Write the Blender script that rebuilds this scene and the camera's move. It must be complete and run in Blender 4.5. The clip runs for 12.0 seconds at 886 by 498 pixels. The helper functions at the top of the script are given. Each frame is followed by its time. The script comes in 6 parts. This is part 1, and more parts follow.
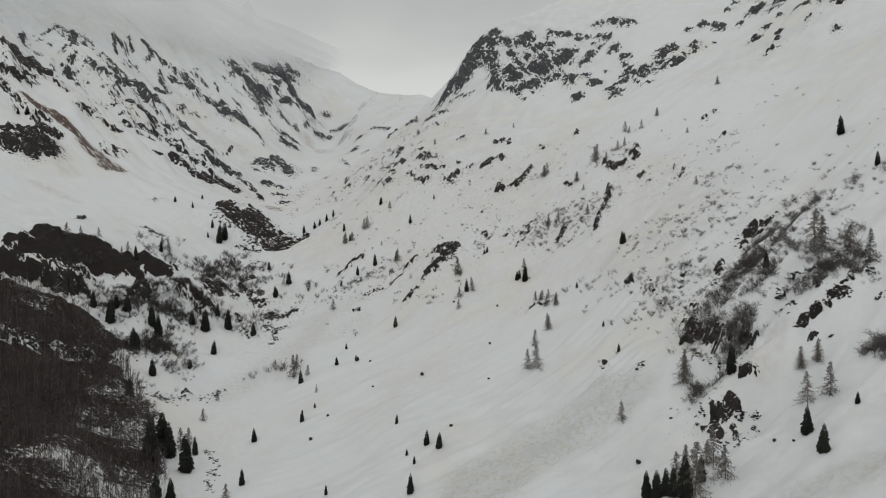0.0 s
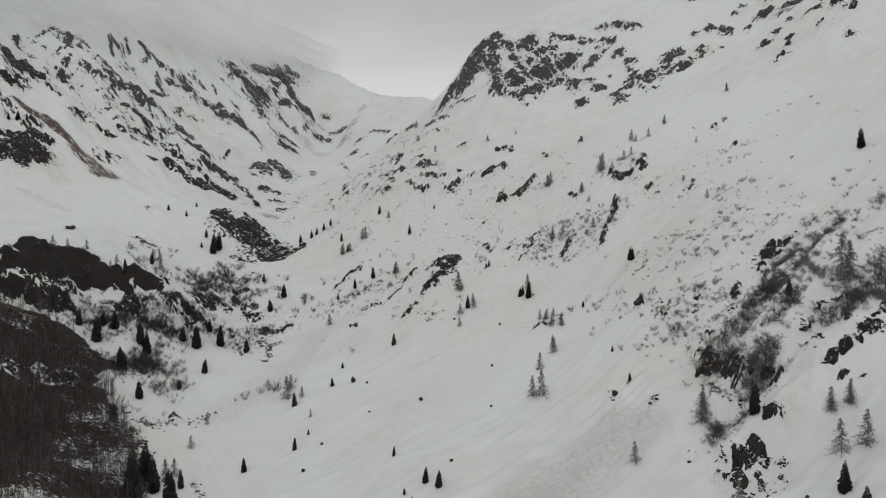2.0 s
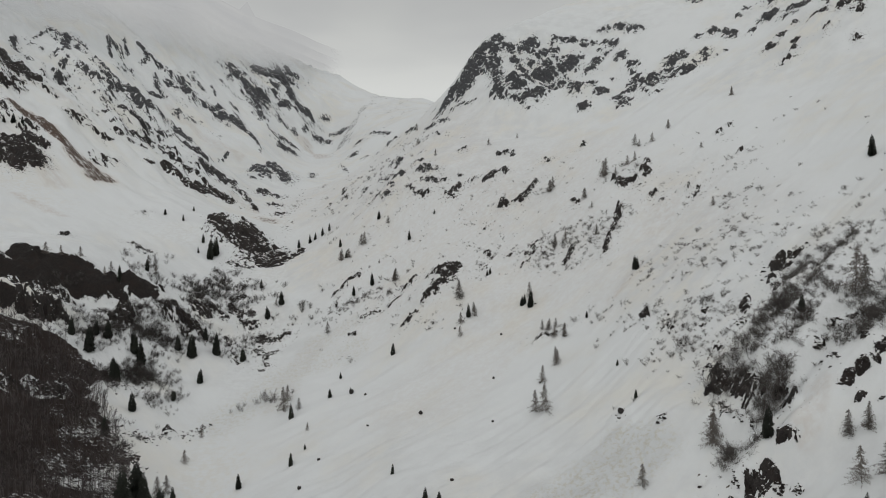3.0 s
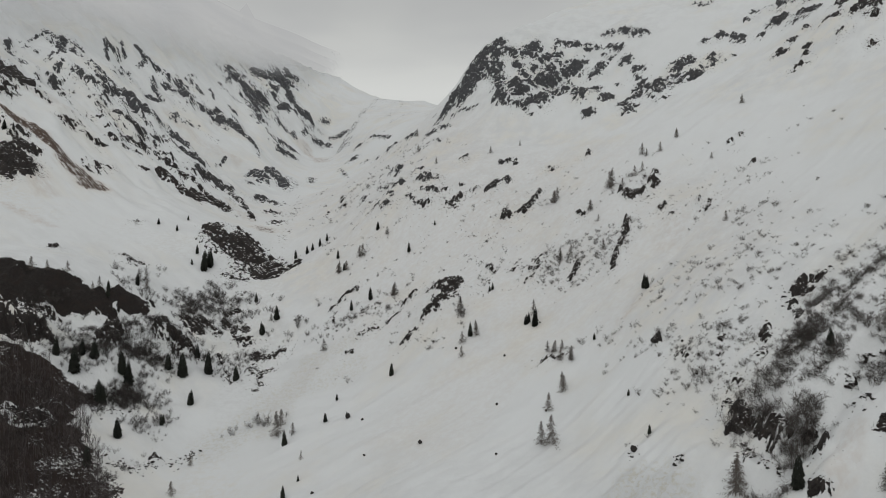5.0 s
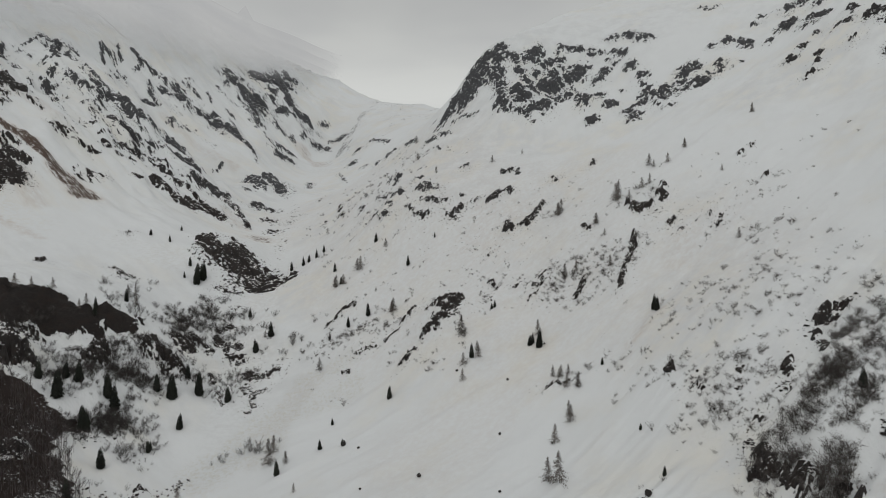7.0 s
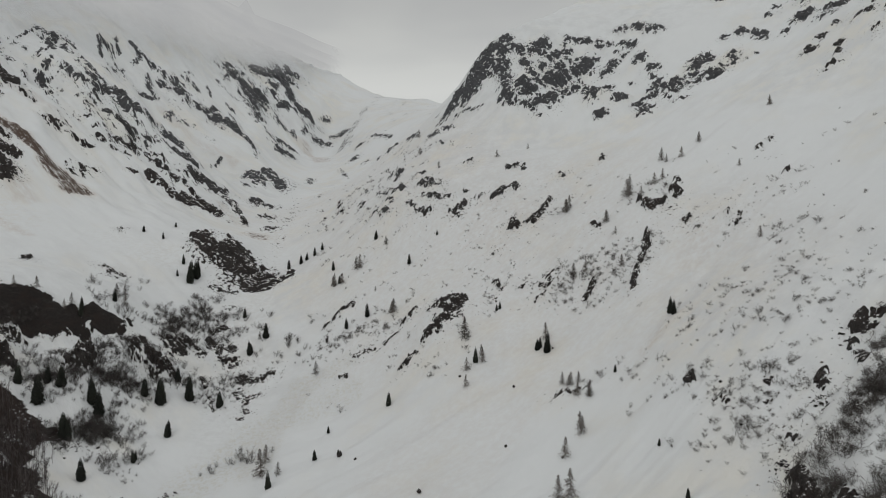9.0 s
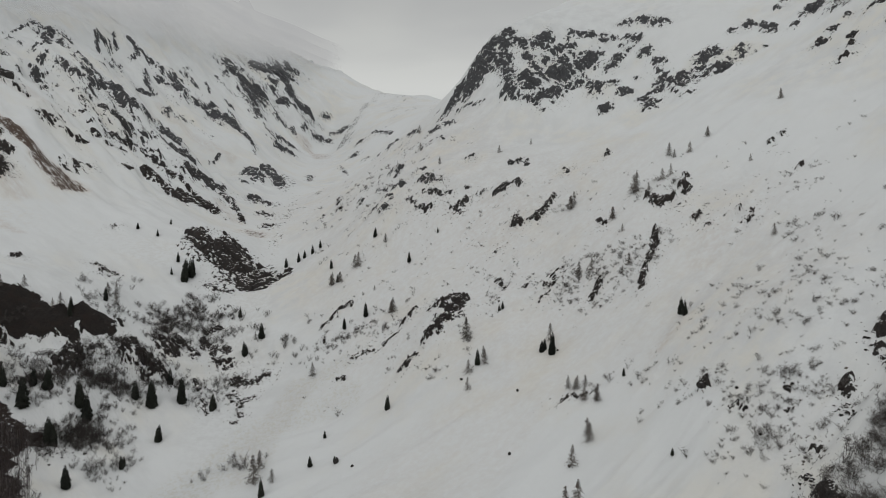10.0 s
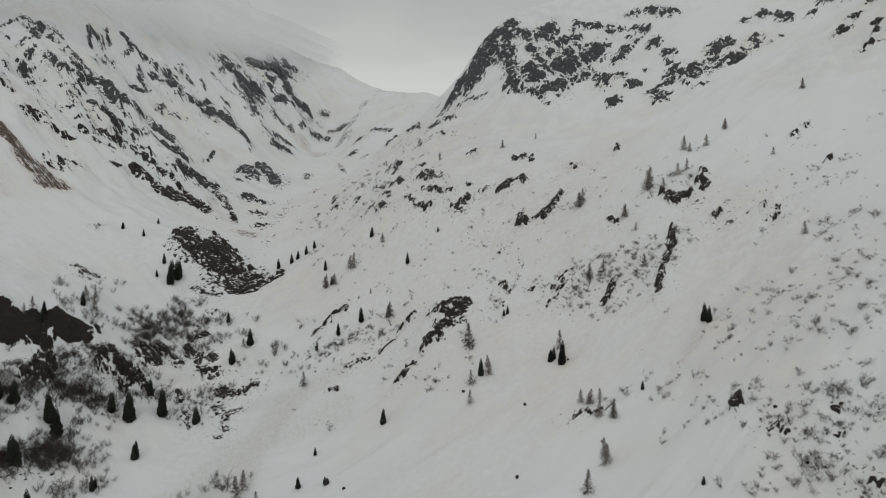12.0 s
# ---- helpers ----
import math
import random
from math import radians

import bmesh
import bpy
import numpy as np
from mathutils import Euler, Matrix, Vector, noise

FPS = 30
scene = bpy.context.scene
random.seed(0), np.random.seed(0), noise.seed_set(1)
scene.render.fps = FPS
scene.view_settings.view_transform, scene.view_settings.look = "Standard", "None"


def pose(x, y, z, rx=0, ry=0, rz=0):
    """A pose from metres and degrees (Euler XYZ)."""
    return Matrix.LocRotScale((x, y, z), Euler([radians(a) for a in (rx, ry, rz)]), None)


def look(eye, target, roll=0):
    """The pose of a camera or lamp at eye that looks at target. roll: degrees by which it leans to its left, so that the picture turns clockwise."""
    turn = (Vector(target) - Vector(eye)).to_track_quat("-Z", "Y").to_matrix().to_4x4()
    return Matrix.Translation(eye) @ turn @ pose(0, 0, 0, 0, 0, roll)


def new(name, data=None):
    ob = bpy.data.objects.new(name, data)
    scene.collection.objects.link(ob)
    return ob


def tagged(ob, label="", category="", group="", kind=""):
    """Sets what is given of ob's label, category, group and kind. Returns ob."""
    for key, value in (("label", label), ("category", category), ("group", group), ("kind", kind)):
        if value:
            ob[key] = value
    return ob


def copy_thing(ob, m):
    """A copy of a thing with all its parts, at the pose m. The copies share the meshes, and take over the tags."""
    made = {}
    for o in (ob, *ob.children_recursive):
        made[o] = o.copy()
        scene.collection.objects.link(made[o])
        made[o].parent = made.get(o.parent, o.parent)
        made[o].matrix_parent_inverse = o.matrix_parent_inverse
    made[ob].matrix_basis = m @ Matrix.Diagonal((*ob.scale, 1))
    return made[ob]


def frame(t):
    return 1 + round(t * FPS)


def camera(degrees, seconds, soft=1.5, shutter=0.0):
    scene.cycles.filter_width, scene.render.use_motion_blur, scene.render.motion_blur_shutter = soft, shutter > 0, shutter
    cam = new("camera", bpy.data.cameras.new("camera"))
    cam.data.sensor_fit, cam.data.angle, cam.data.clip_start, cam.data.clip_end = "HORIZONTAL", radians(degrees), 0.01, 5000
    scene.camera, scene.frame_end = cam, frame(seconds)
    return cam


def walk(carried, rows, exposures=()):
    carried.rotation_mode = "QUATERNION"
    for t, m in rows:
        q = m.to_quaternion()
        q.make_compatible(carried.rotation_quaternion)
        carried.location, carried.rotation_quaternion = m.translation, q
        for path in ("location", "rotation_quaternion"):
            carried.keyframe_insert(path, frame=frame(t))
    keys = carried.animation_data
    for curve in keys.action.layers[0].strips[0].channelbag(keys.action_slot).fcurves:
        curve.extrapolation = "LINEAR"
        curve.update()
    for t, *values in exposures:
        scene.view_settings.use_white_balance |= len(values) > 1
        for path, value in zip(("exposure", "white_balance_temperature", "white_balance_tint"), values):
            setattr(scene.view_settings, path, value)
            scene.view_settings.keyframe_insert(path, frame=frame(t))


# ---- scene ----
cam = camera(72.4, 12.0, soft=1.0)
METRES, EYE, TILT, LEAN, TURN = 120.0, 100.0, -1.1, 0.0, 0.0
ROWS = [
    (0.0, 0.0, 0.0, 0.0, 0.0, 0.0, -0.0),
    (0.5, -0.0002, 0.0322, 0.0199, -0.0, -0.01, -0.03),
    (1.0, -0.0, 0.0646, 0.0396, -0.0, -0.0, -0.03),
    (1.5, 0.0001, 0.0969, 0.0595, 0.02, 0.01, -0.04),
    (2.0, 0.0001, 0.1292, 0.0794, 0.03, 0.01, -0.09),
    (2.5, -0.0002, 0.1611, 0.0996, 0.03, 0.03, -0.14),
    (3.0, -0.0004, 0.1934, 0.1199, 0.05, 0.03, -0.15),
    (5.0, -0.0003, 0.3214, 0.1984, 0.13, 0.09, -0.2),
    (5.5, -0.0007, 0.3532, 0.2187, 0.12, 0.14, -0.23),
    (6.0, -0.001, 0.3851, 0.2392, 0.13, 0.17, -0.25),
    (6.5, -0.0011, 0.4171, 0.259, 0.13, 0.17, -0.24),
    (7.0, -0.0013, 0.449, 0.2788, 0.14, 0.18, -0.21),
    (9.0, -0.001, 0.6069, 0.2909, 0.4, -0.17, -0.36),
    (9.5, -0.0011, 0.6575, 0.2919, 0.45, -0.31, -0.4),
    (10.0, -0.001, 0.7098, 0.2928, 0.5, -0.4, -0.4),
    (10.5, -0.0013, 0.7622, 0.2938, 0.53, -0.45, -0.38),
    (11.0, -0.0011, 0.8145, 0.2948, 0.55, -0.46, -0.35),
    (11.5, -0.0009, 0.8668, 0.296, 0.56, -0.46, -0.32),
    (12.0, -0.0008, 0.919, 0.2966, 0.57, -0.45, -0.31),
]
walk(cam, [(t, pose(0, 0, EYE, TILT, LEAN, TURN) @ pose(METRES * x, METRES * y, METRES * z, 90 + pitch, roll, yaw)) for t, x, y, z, yaw, pitch, roll in ROWS],
     [(0.0, -0.55), (3.0, -0.57), (5.0, -0.60), (9.0, -0.65), (12.0, -0.67)])

# ---- world, sun, exposure ----
scene.view_settings.exposure = -0.50
SUN_ELEV, SUN_TURN = radians(38), radians(200)
world = bpy.data.worlds.new("overcast_sky")
scene.world = world
world.use_nodes = True
wn, wl = world.node_tree.nodes, world.node_tree.links
wn.clear()


def wnode(kind, **values):
    n = wn.new(kind)
    for k, v in values.items():
        n.inputs[k].default_value = v
    return n


w_out = wn.new("ShaderNodeOutputWorld")
w_mix = wn.new("ShaderNodeMixShader")
w_sky = wn.new("ShaderNodeTexSky")
w_sky.sky_type = "NISHITA"
w_sky.sun_disc = False
w_sky.sun_elevation = SUN_ELEV
w_sky.sun_rotation = SUN_TURN
w_bg1 = wnode("ShaderNodeBackground", Strength=0.08)
w_bg2 = wnode("ShaderNodeBackground", Strength=1.0)
wl.new(w_sky.outputs[0], w_bg1.inputs[0])
w_co = wn.new("ShaderNodeTexCoord")
w_map = wn.new("ShaderNodeMapping")
w_map.inputs["Scale"].default_value = (1.0, 1.0, 3.0)
wl.new(w_co.outputs["Generated"], w_map.inputs[0])
w_noise = wnode("ShaderNodeTexNoise", Scale=2.2, Detail=4.0, Roughness=0.45, Distortion=0.3)
wl.new(w_map.outputs[0], w_noise.inputs["Vector"])
w_sep = wn.new("ShaderNodeSeparateXYZ")
wl.new(w_co.outputs["Generated"], w_sep.inputs[0])
w_high = wn.new("ShaderNodeValToRGB")
for at, g in ((0.0, 0.85), (0.19, 0.95), (0.235, 0.92), (0.28, 0.83), (0.34, 0.75), (0.42, 0.68), (1.0, 0.60)):
    e = w_high.color_ramp.elements.new(at)
    e.color = (g * 0.99, g, g * 0.98, 1)
w_high.color_ramp.elements.remove(w_high.color_ramp.elements[0])
w_high.color_ramp.elements.remove(w_high.color_ramp.elements[-1])
wl.new(w_sep.outputs["Z"], w_high.inputs[0])
w_ramp = wn.new("ShaderNodeValToRGB")
w_ramp.color_ramp.elements[0].position = 0.36
w_ramp.color_ramp.elements[0].color = (0.90, 0.90, 0.915, 1)
w_ramp.color_ramp.elements[1].position = 0.64
w_ramp.color_ramp.elements[1].color = (1.10, 1.10, 1.08, 1)
wl.new(w_noise.outputs["Fac"], w_ramp.inputs[0])
w_mul = wn.new("ShaderNodeMixRGB")
w_mul.blend_type = "MULTIPLY"
w_mul.inputs[0].default_value = 1.0
wl.new(w_high.outputs[0], w_mul.inputs[1])
wl.new(w_ramp.outputs[0], w_mul.inputs[2])
wl.new(w_mul.outputs[0], w_bg2.inputs[0])
w_mix.inputs[0].default_value = 0.93
wl.new(w_bg1.outputs[0], w_mix.inputs[1])
wl.new(w_bg2.outputs[0], w_mix.inputs[2])
wl.new(w_mix.outputs[0], w_out.inputs[0])

sun = new("sun", bpy.data.lights.new("sun", "SUN"))
sun.data.energy, sun.data.angle, sun.data.color = 0.5, radians(25), (1.0, 0.99, 0.95)
sun.matrix_world = look((0, 0, 500), Vector((0, 0, 500)) - Vector((math.sin(SUN_TURN) * math.cos(SUN_ELEV), math.cos(SUN_TURN) * math.cos(SUN_ELEV), math.sin(SUN_ELEV))) * 10)


# ---- noise on plan coordinates ----
def lattice(ix, iy, seed):
    h = (ix.astype(np.int64) * 374761393 + iy.astype(np.int64) * 668265263 + seed * 974711) & 0x7FFFFFFF
    h = ((h ^ (h >> 13)) * 1274126177) & 0x7FFFFFFF
    return (h ^ (h >> 16)) & 0xFFFF


def perlin(x, y, seed=0):
    x, y = np.asarray(x, float), np.asarray(y, float)
    ix, iy = np.floor(x), np.floor(y)
    fx, fy = x - ix, y - iy
    u, v = fx * fx * fx * (fx * (fx * 6 - 15) + 10), fy * fy * fy * (fy * (fy * 6 - 15) + 10)

    def corner(dx, dy):
        a = lattice(ix + dx, iy + dy, seed) * (2 * np.pi / 65536)
        return np.cos(a) * (fx - dx) + np.sin(a) * (fy - dy)
    top = corner(0, 0) * (1 - u) + corner(1, 0) * u
    low = corner(0, 1) * (1 - u) + corner(1, 1) * u
    return (top * (1 - v) + low * v) * 1.5


def fbm(x, y, octaves=4, seed=0, gain=0.5):
    total, amp = 0.0, 1.0
    for k in range(octaves):
        total = total + amp * perlin(x * 2 ** k, y * 2 ** k, seed + k)
        amp *= gain
    return total


def ridged(x, y, octaves=4, seed=0, gain=0.5):
    total, amp = 0.0, 1.0
    for k in range(octaves):
        total = total + amp * (1 - 2 * np.abs(perlin(x * 2 ** k, y * 2 ** k, seed + k)))
        amp *= gain
    return total


def smooth(a, b, x):
    t = np.clip((x - a) / (b - a), 0, 1)
    return t * t * (3 - 2 * t)


# ---- the valley: cross-sections along its length, heights in metres at even steps from -half to +half ----
STATIONS = []


def section(along, half, *heights):
    STATIONS.append((along, half, np.array(heights, float)))


section(60, 247, 49, 47, 44, 41, 39, 36, 33, 31, 28, 26, 24, 22, 20, 18, 17, 16, 16, 16, 16, 17, 19, 21, 24, 28, 31, 35, 40, 45, 49, 54, 59, 65, 70, 75, 80, 84, 89, 94, 98, 102, 106)
section(110, 294, 64, 61, 57, 54, 50, 46, 42, 39, 35, 31, 28, 24, 21, 17, 15, 13, 11, 11, 11, 12, 14, 17, 21, 26, 32, 38, 45, 52, 59, 66, 74, 81, 88, 95, 102, 108, 114, 120, 126, 131, 136)
section(160, 342, 81, 77, 73, 68, 63, 59, 54, 49, 44, 39, 33, 28, 22, 17, 12, 8, 5, 4, 5, 6, 9, 13, 17, 23, 29, 37, 47, 58, 69, 81, 91, 101, 111, 120, 128, 136, 143, 150, 156, 162, 168)
section(200, 380, 97, 91, 86, 81, 75, 70, 64, 58, 52, 46, 39, 33, 25, 17, 9, 2, -1, -2, 1, 4, 9, 14, 19, 25, 32, 42, 56, 72, 86, 100, 112, 123, 133, 143, 152, 160, 168, 175, 182, 189, 195)
section(240, 418, 113, 107, 101, 95, 89, 83, 76, 69, 61, 53, 45, 36, 28, 18, 4, -3, -5, -5, 0, 8, 15, 20, 26, 36, 49, 66, 83, 98, 111, 123, 135, 146, 157, 167, 176, 185, 194, 202, 209, 216, 223)
section(280, 456, 130, 124, 117, 110, 103, 96, 89, 82, 73, 64, 53, 41, 28, 15, 6, -1, -3, 0, 6, 14, 20, 25, 33, 45, 63, 81, 99, 112, 126, 142, 155, 168, 180, 191, 201, 211, 220, 229, 237, 244, 251)
section(320, 494, 148, 141, 134, 126, 119, 111, 104, 96, 88, 79, 68, 55, 38, 23, 11, 3, 3, 7, 13, 20, 27, 34, 44, 58, 77, 97, 113, 125, 139, 157, 174, 189, 202, 215, 226, 237, 247, 256, 265, 273, 280)
section(360, 532, 168, 160, 151, 143, 134, 126, 117, 110, 103, 96, 87, 69, 48, 34, 21, 8, 9, 16, 22, 29, 37, 46, 57, 71, 93, 110, 125, 142, 159, 177, 194, 210, 225, 238, 251, 263, 273, 283, 292, 301, 309)
section(400, 570, 189, 179, 170, 160, 150, 140, 130, 121, 114, 109, 107, 100, 76, 53, 34, 22, 19, 23, 29, 39, 54, 63, 72, 88, 106, 124, 142, 159, 177, 196, 214, 231, 247, 263, 277, 289, 301, 311, 321, 329, 337)
section(440, 608, 211, 201, 190, 179, 167, 156, 144, 132, 121, 112, 110, 107, 94, 77, 54, 37, 31, 37, 46, 60, 79, 86, 96, 115, 137, 151, 165, 181, 197, 215, 234, 253, 272, 289, 304, 317, 329, 339, 349, 358, 366)
section(480, 646, 234, 223, 212, 200, 187, 174, 160, 146, 132, 121, 115, 112, 104, 91, 73, 58, 56, 61, 69, 81, 94, 107, 123, 143, 164, 178, 192, 207, 221, 239, 259, 281, 301, 318, 332, 345, 357, 368, 377, 386, 394)
section(530, 694, 266, 255, 242, 230, 216, 202, 187, 172, 157, 143, 131, 122, 111, 100, 89, 81, 80, 88, 101, 115, 132, 145, 156, 172, 190, 208, 225, 241, 257, 286, 312, 328, 342, 356, 370, 382, 393, 403, 412, 421, 429)
section(580, 741, 300, 288, 276, 263, 249, 234, 219, 204, 188, 171, 154, 141, 131, 125, 115, 102, 96, 111, 136, 164, 179, 186, 192, 200, 213, 230, 249, 269, 291, 319, 347, 365, 380, 393, 405, 417, 427, 437, 446, 455, 463)
section(640, 798, 343, 331, 319, 306, 292, 277, 261, 245, 229, 213, 194, 171, 157, 150, 141, 128, 123, 137, 164, 189, 207, 218, 222, 227, 241, 261, 281, 302, 324, 350, 376, 398, 416, 431, 444, 455, 466, 476, 485, 494, 502)
section(695, 850, 384, 372, 360, 347, 333, 318, 302, 285, 268, 251, 229, 201, 179, 164, 151, 142, 141, 154, 182, 213, 240, 259, 266, 266, 282, 310, 329, 345, 363, 385, 407, 428, 446, 462, 476, 488, 499, 509, 519, 527, 536)
section(735, 888, 414, 402, 390, 377, 364, 350, 334, 316, 297, 278, 254, 224, 197, 175, 159, 150, 149, 161, 187, 218, 254, 302, 324, 320, 331, 356, 369, 379, 394, 412, 432, 451, 468, 484, 498, 510, 522, 532, 542, 551, 559)
section(770, 922, 440, 428, 417, 404, 391, 377, 362, 344, 324, 302, 275, 242, 211, 186, 166, 156, 157, 170, 196, 230, 278, 350, 370, 367, 370, 386, 397, 407, 420, 435, 453, 471, 487, 503, 517, 529, 541, 551, 561, 570, 579)
section(805, 955, 466, 455, 443, 430, 417, 404, 389, 372, 351, 326, 295, 260, 225, 197, 173, 163, 164, 179, 208, 247, 299, 356, 388, 397, 400, 410, 420, 431, 443, 458, 474, 490, 506, 521, 535, 548, 559, 570, 580, 589, 598)
section(850, 998, 499, 488, 475, 463, 450, 436, 422, 405, 383, 354, 321, 284, 245, 211, 184, 172, 174, 189, 219, 261, 301, 350, 396, 422, 432, 438, 447, 458, 471, 485, 499, 515, 530, 544, 557, 570, 582, 593, 603, 613, 622)
section(930, 1074, 557, 545, 531, 517, 502, 486, 468, 448, 423, 395, 365, 329, 290, 247, 212, 191, 187, 197, 220, 250, 284, 343, 405, 446, 468, 480, 490, 501, 513, 526, 540, 554, 568, 581, 595, 607, 619, 631, 641, 652, 661)
section(1050, 1188, 642, 627, 611, 594, 574, 551, 525, 496, 465, 439, 413, 379, 337, 292, 251, 221, 207, 212, 231, 263, 313, 379, 433, 465, 490, 512, 530, 545, 560, 574, 588, 602, 616, 629, 643, 656, 669, 681, 693, 704, 715)
section(1200, 1330, 746, 730, 712, 692, 669, 645, 619, 591, 563, 533, 500, 460, 411, 358, 308, 267, 245, 247, 275, 314, 358, 402, 442, 475, 504, 530, 554, 574, 593, 611, 627, 644, 660, 675, 691, 706, 720, 734, 748, 762, 774)
section(1400, 1520, 884, 866, 847, 826, 804, 781, 756, 730, 702, 671, 637, 596, 547, 482, 410, 347, 313, 319, 360, 393, 419, 442, 466, 491, 516, 541, 566, 590, 613, 636, 657, 679, 699, 719, 738, 757, 775, 793, 810, 826, 843)
section(1600, 1710, 1018, 999, 978, 957, 934, 910, 884, 857, 828, 796, 760, 718, 670, 614, 553, 489, 436, 416, 432, 445, 448, 455, 470, 490, 514, 540, 567, 595, 622, 649, 676, 702, 727, 751, 775, 798, 820, 842, 863, 883, 902)
section(1800, 1900, 1146, 1124, 1102, 1078, 1053, 1027, 999, 968, 935, 899, 860, 815, 766, 712, 652, 587, 526, 498, 485, 466, 450, 452, 467, 488, 513, 541, 571, 601, 632, 663, 693, 723, 752, 781, 808, 835, 861, 887, 911, 935, 958)
section(2000, 2090, 1267, 1244, 1219, 1192, 1164, 1134, 1102, 1067, 1030, 990, 946, 898, 846, 790, 733, 677, 631, 596, 547, 503, 486, 483, 491, 508, 531, 558, 587, 618, 651, 683, 716, 748, 780, 812, 843, 873, 902, 931, 958, 985, 1011)
first, last = STATIONS[0], STATIONS[-1]
for along, drop in ((-60, 14), (-300, 40), (-900, 90)):
    STATIONS.insert(0, (along, first[1], first[2] - drop))
for along, drop in ((2250, -10), (2600, 60), (3400, 220)):
    STATIONS.append((along, last[1] * 1.1, last[2] - drop))


def cubic(p0, p1, p2, p3, t, s0, s1, s2):
    """Hermite between p1 and p2, uneven spacing s0, s1, s2."""
    m1 = ((p2 - p1) / s1 * s0 + (p1 - p0) / s0 * s1) / (s0 + s1)
    m2 = ((p3 - p2) / s2 * s1 + (p2 - p1) / s1 * s2) / (s1 + s2)
    t2, t3 = t * t, t * t * t
    return (2 * t3 - 3 * t2 + 1) * p1 + (t3 - 2 * t2 + t) * s1 * m1 + (-2 * t3 + 3 * t2) * p2 + (t3 - t2) * s1 * m2


def section_height(k, x):
    _, half, h = STATIONS[k]
    n = len(h)
    g = (x + half) / (2 * half) * (n - 1)
    gi = np.clip(np.floor(g).astype(int), 0, n - 2)
    t = g - gi
    pick = lambda i: h[np.clip(i, 0, n - 1)]
    inside = cubic(pick(gi - 1), pick(gi), pick(gi + 1), pick(gi + 2), np.clip(t, 0, 1), 1, 1, 1)
    slope_l, slope_r = (h[1] - h[0]), (h[-1] - h[-2])
    return inside + np.where(g < 0, g * slope_l * 0.6, 0) + np.where(g > n - 1, (g - n + 1) * slope_r * 0.6, 0)


ALONG = np.array([s[0] for s in STATIONS], float)


def valley(x, y):
    """Height of the smooth valley at plan points."""
    x, y = np.broadcast_arrays(np.asarray(x, float), np.asarray(y, float))
    shape = x.shape
    x, y = x.ravel(), y.ravel()
    z = np.empty_like(x)
    k = np.clip(np.searchsorted(ALONG, y) - 1, 0, len(ALONG) - 2)
    for i in np.unique(k):
        m = k == i
        ids = [max(i - 1, 0), i, i + 1, min(i + 2, len(ALONG) - 1)]
        p = [section_height(j, x[m]) for j in ids]
        s1 = ALONG[i + 1] - ALONG[i]
        s0 = ALONG[i] - ALONG[i - 1] if i > 0 else s1
        s2 = ALONG[i + 2] - ALONG[i + 1] if i + 2 < len(ALONG) else s1
        z[m] = cubic(*p, np.clip((y[m] - ALONG[i]) / s1, 0, 1), s0, s1, s2)
    return z.reshape(shape)



# ---- larger forms on the valley ----
def axis_x(y):
    """Plan line of the stream."""
    return np.interp(y, [0, 250, 420, 600, 750, 1000, 1400, 1800], [-80, -100, -125, -162, -185, -235, -262, -200])


def grain(x, y):
    """Coordinates along and across the fall line, which the rock ribs and runnels follow."""
    side = (x > axis_x(y)) * 1.0
    al = 0.84 * x - 0.54 * y
    ac = 0.54 * x + 0.84 * y
    bl = 0.90 * x + 0.44 * y
    bc = -0.44 * x + 0.90 * y
    return al * (1 - side) + bl * side, ac * (1 - side) + bc * side, side


def line_distance(x, y, line):
    """Signed distance to a plan polyline (plus on its right), and how far along it the nearest place is (0 to 1)."""
    best = np.full(np.shape(x), 1e9)
    sign = np.ones(np.shape(x))
    where = np.zeros(np.shape(x))
    n = len(line) - 1
    for i in range(n):
        (ax, ay), (bx, by) = line[i], line[i + 1]
        ux, uy = bx - ax, by - ay
        t = np.clip(((x - ax) * ux + (y - ay) * uy) / (ux * ux + uy * uy), 0, 1)
        d = np.hypot(x - ax - t * ux, y - ay - t * uy)
        closer = d < best
        side = np.sign((y - ay) * ux - (x - ax) * uy) * -1
        best = np.where(closer, d, best)
        sign = np.where(closer, side, sign)
        where = np.where(closer, (i + t) / n, where)
    return best * sign, where


GULLY = [(97, 238), (110, 243), (122, 247), (140, 259), (155, 270), (172, 281)]
CREST = [(-325, 336), (-280, 361), (-250, 380), (-231, 403), (-210, 425), (-190, 440), (-170, 453)]


# rock steps: line (low side on its right), rise behind, drop before, width
STEPS = [(CREST, 7.0, 8.0, 12.0), ([(84, 223), (96, 226), (112, 228), (126, 232), (138, 240)], 2.4, 4.0, 7.0), ([(84, 205), (92, 207), (104, 209), (112, 212)], 1.4, 2.6, 6.0)]
# knolls: place, reach, height
KNOLLS = [(-198, 611, 32, 12), (-2, 448, 17, 5), (-205, 402, 15, 5)]


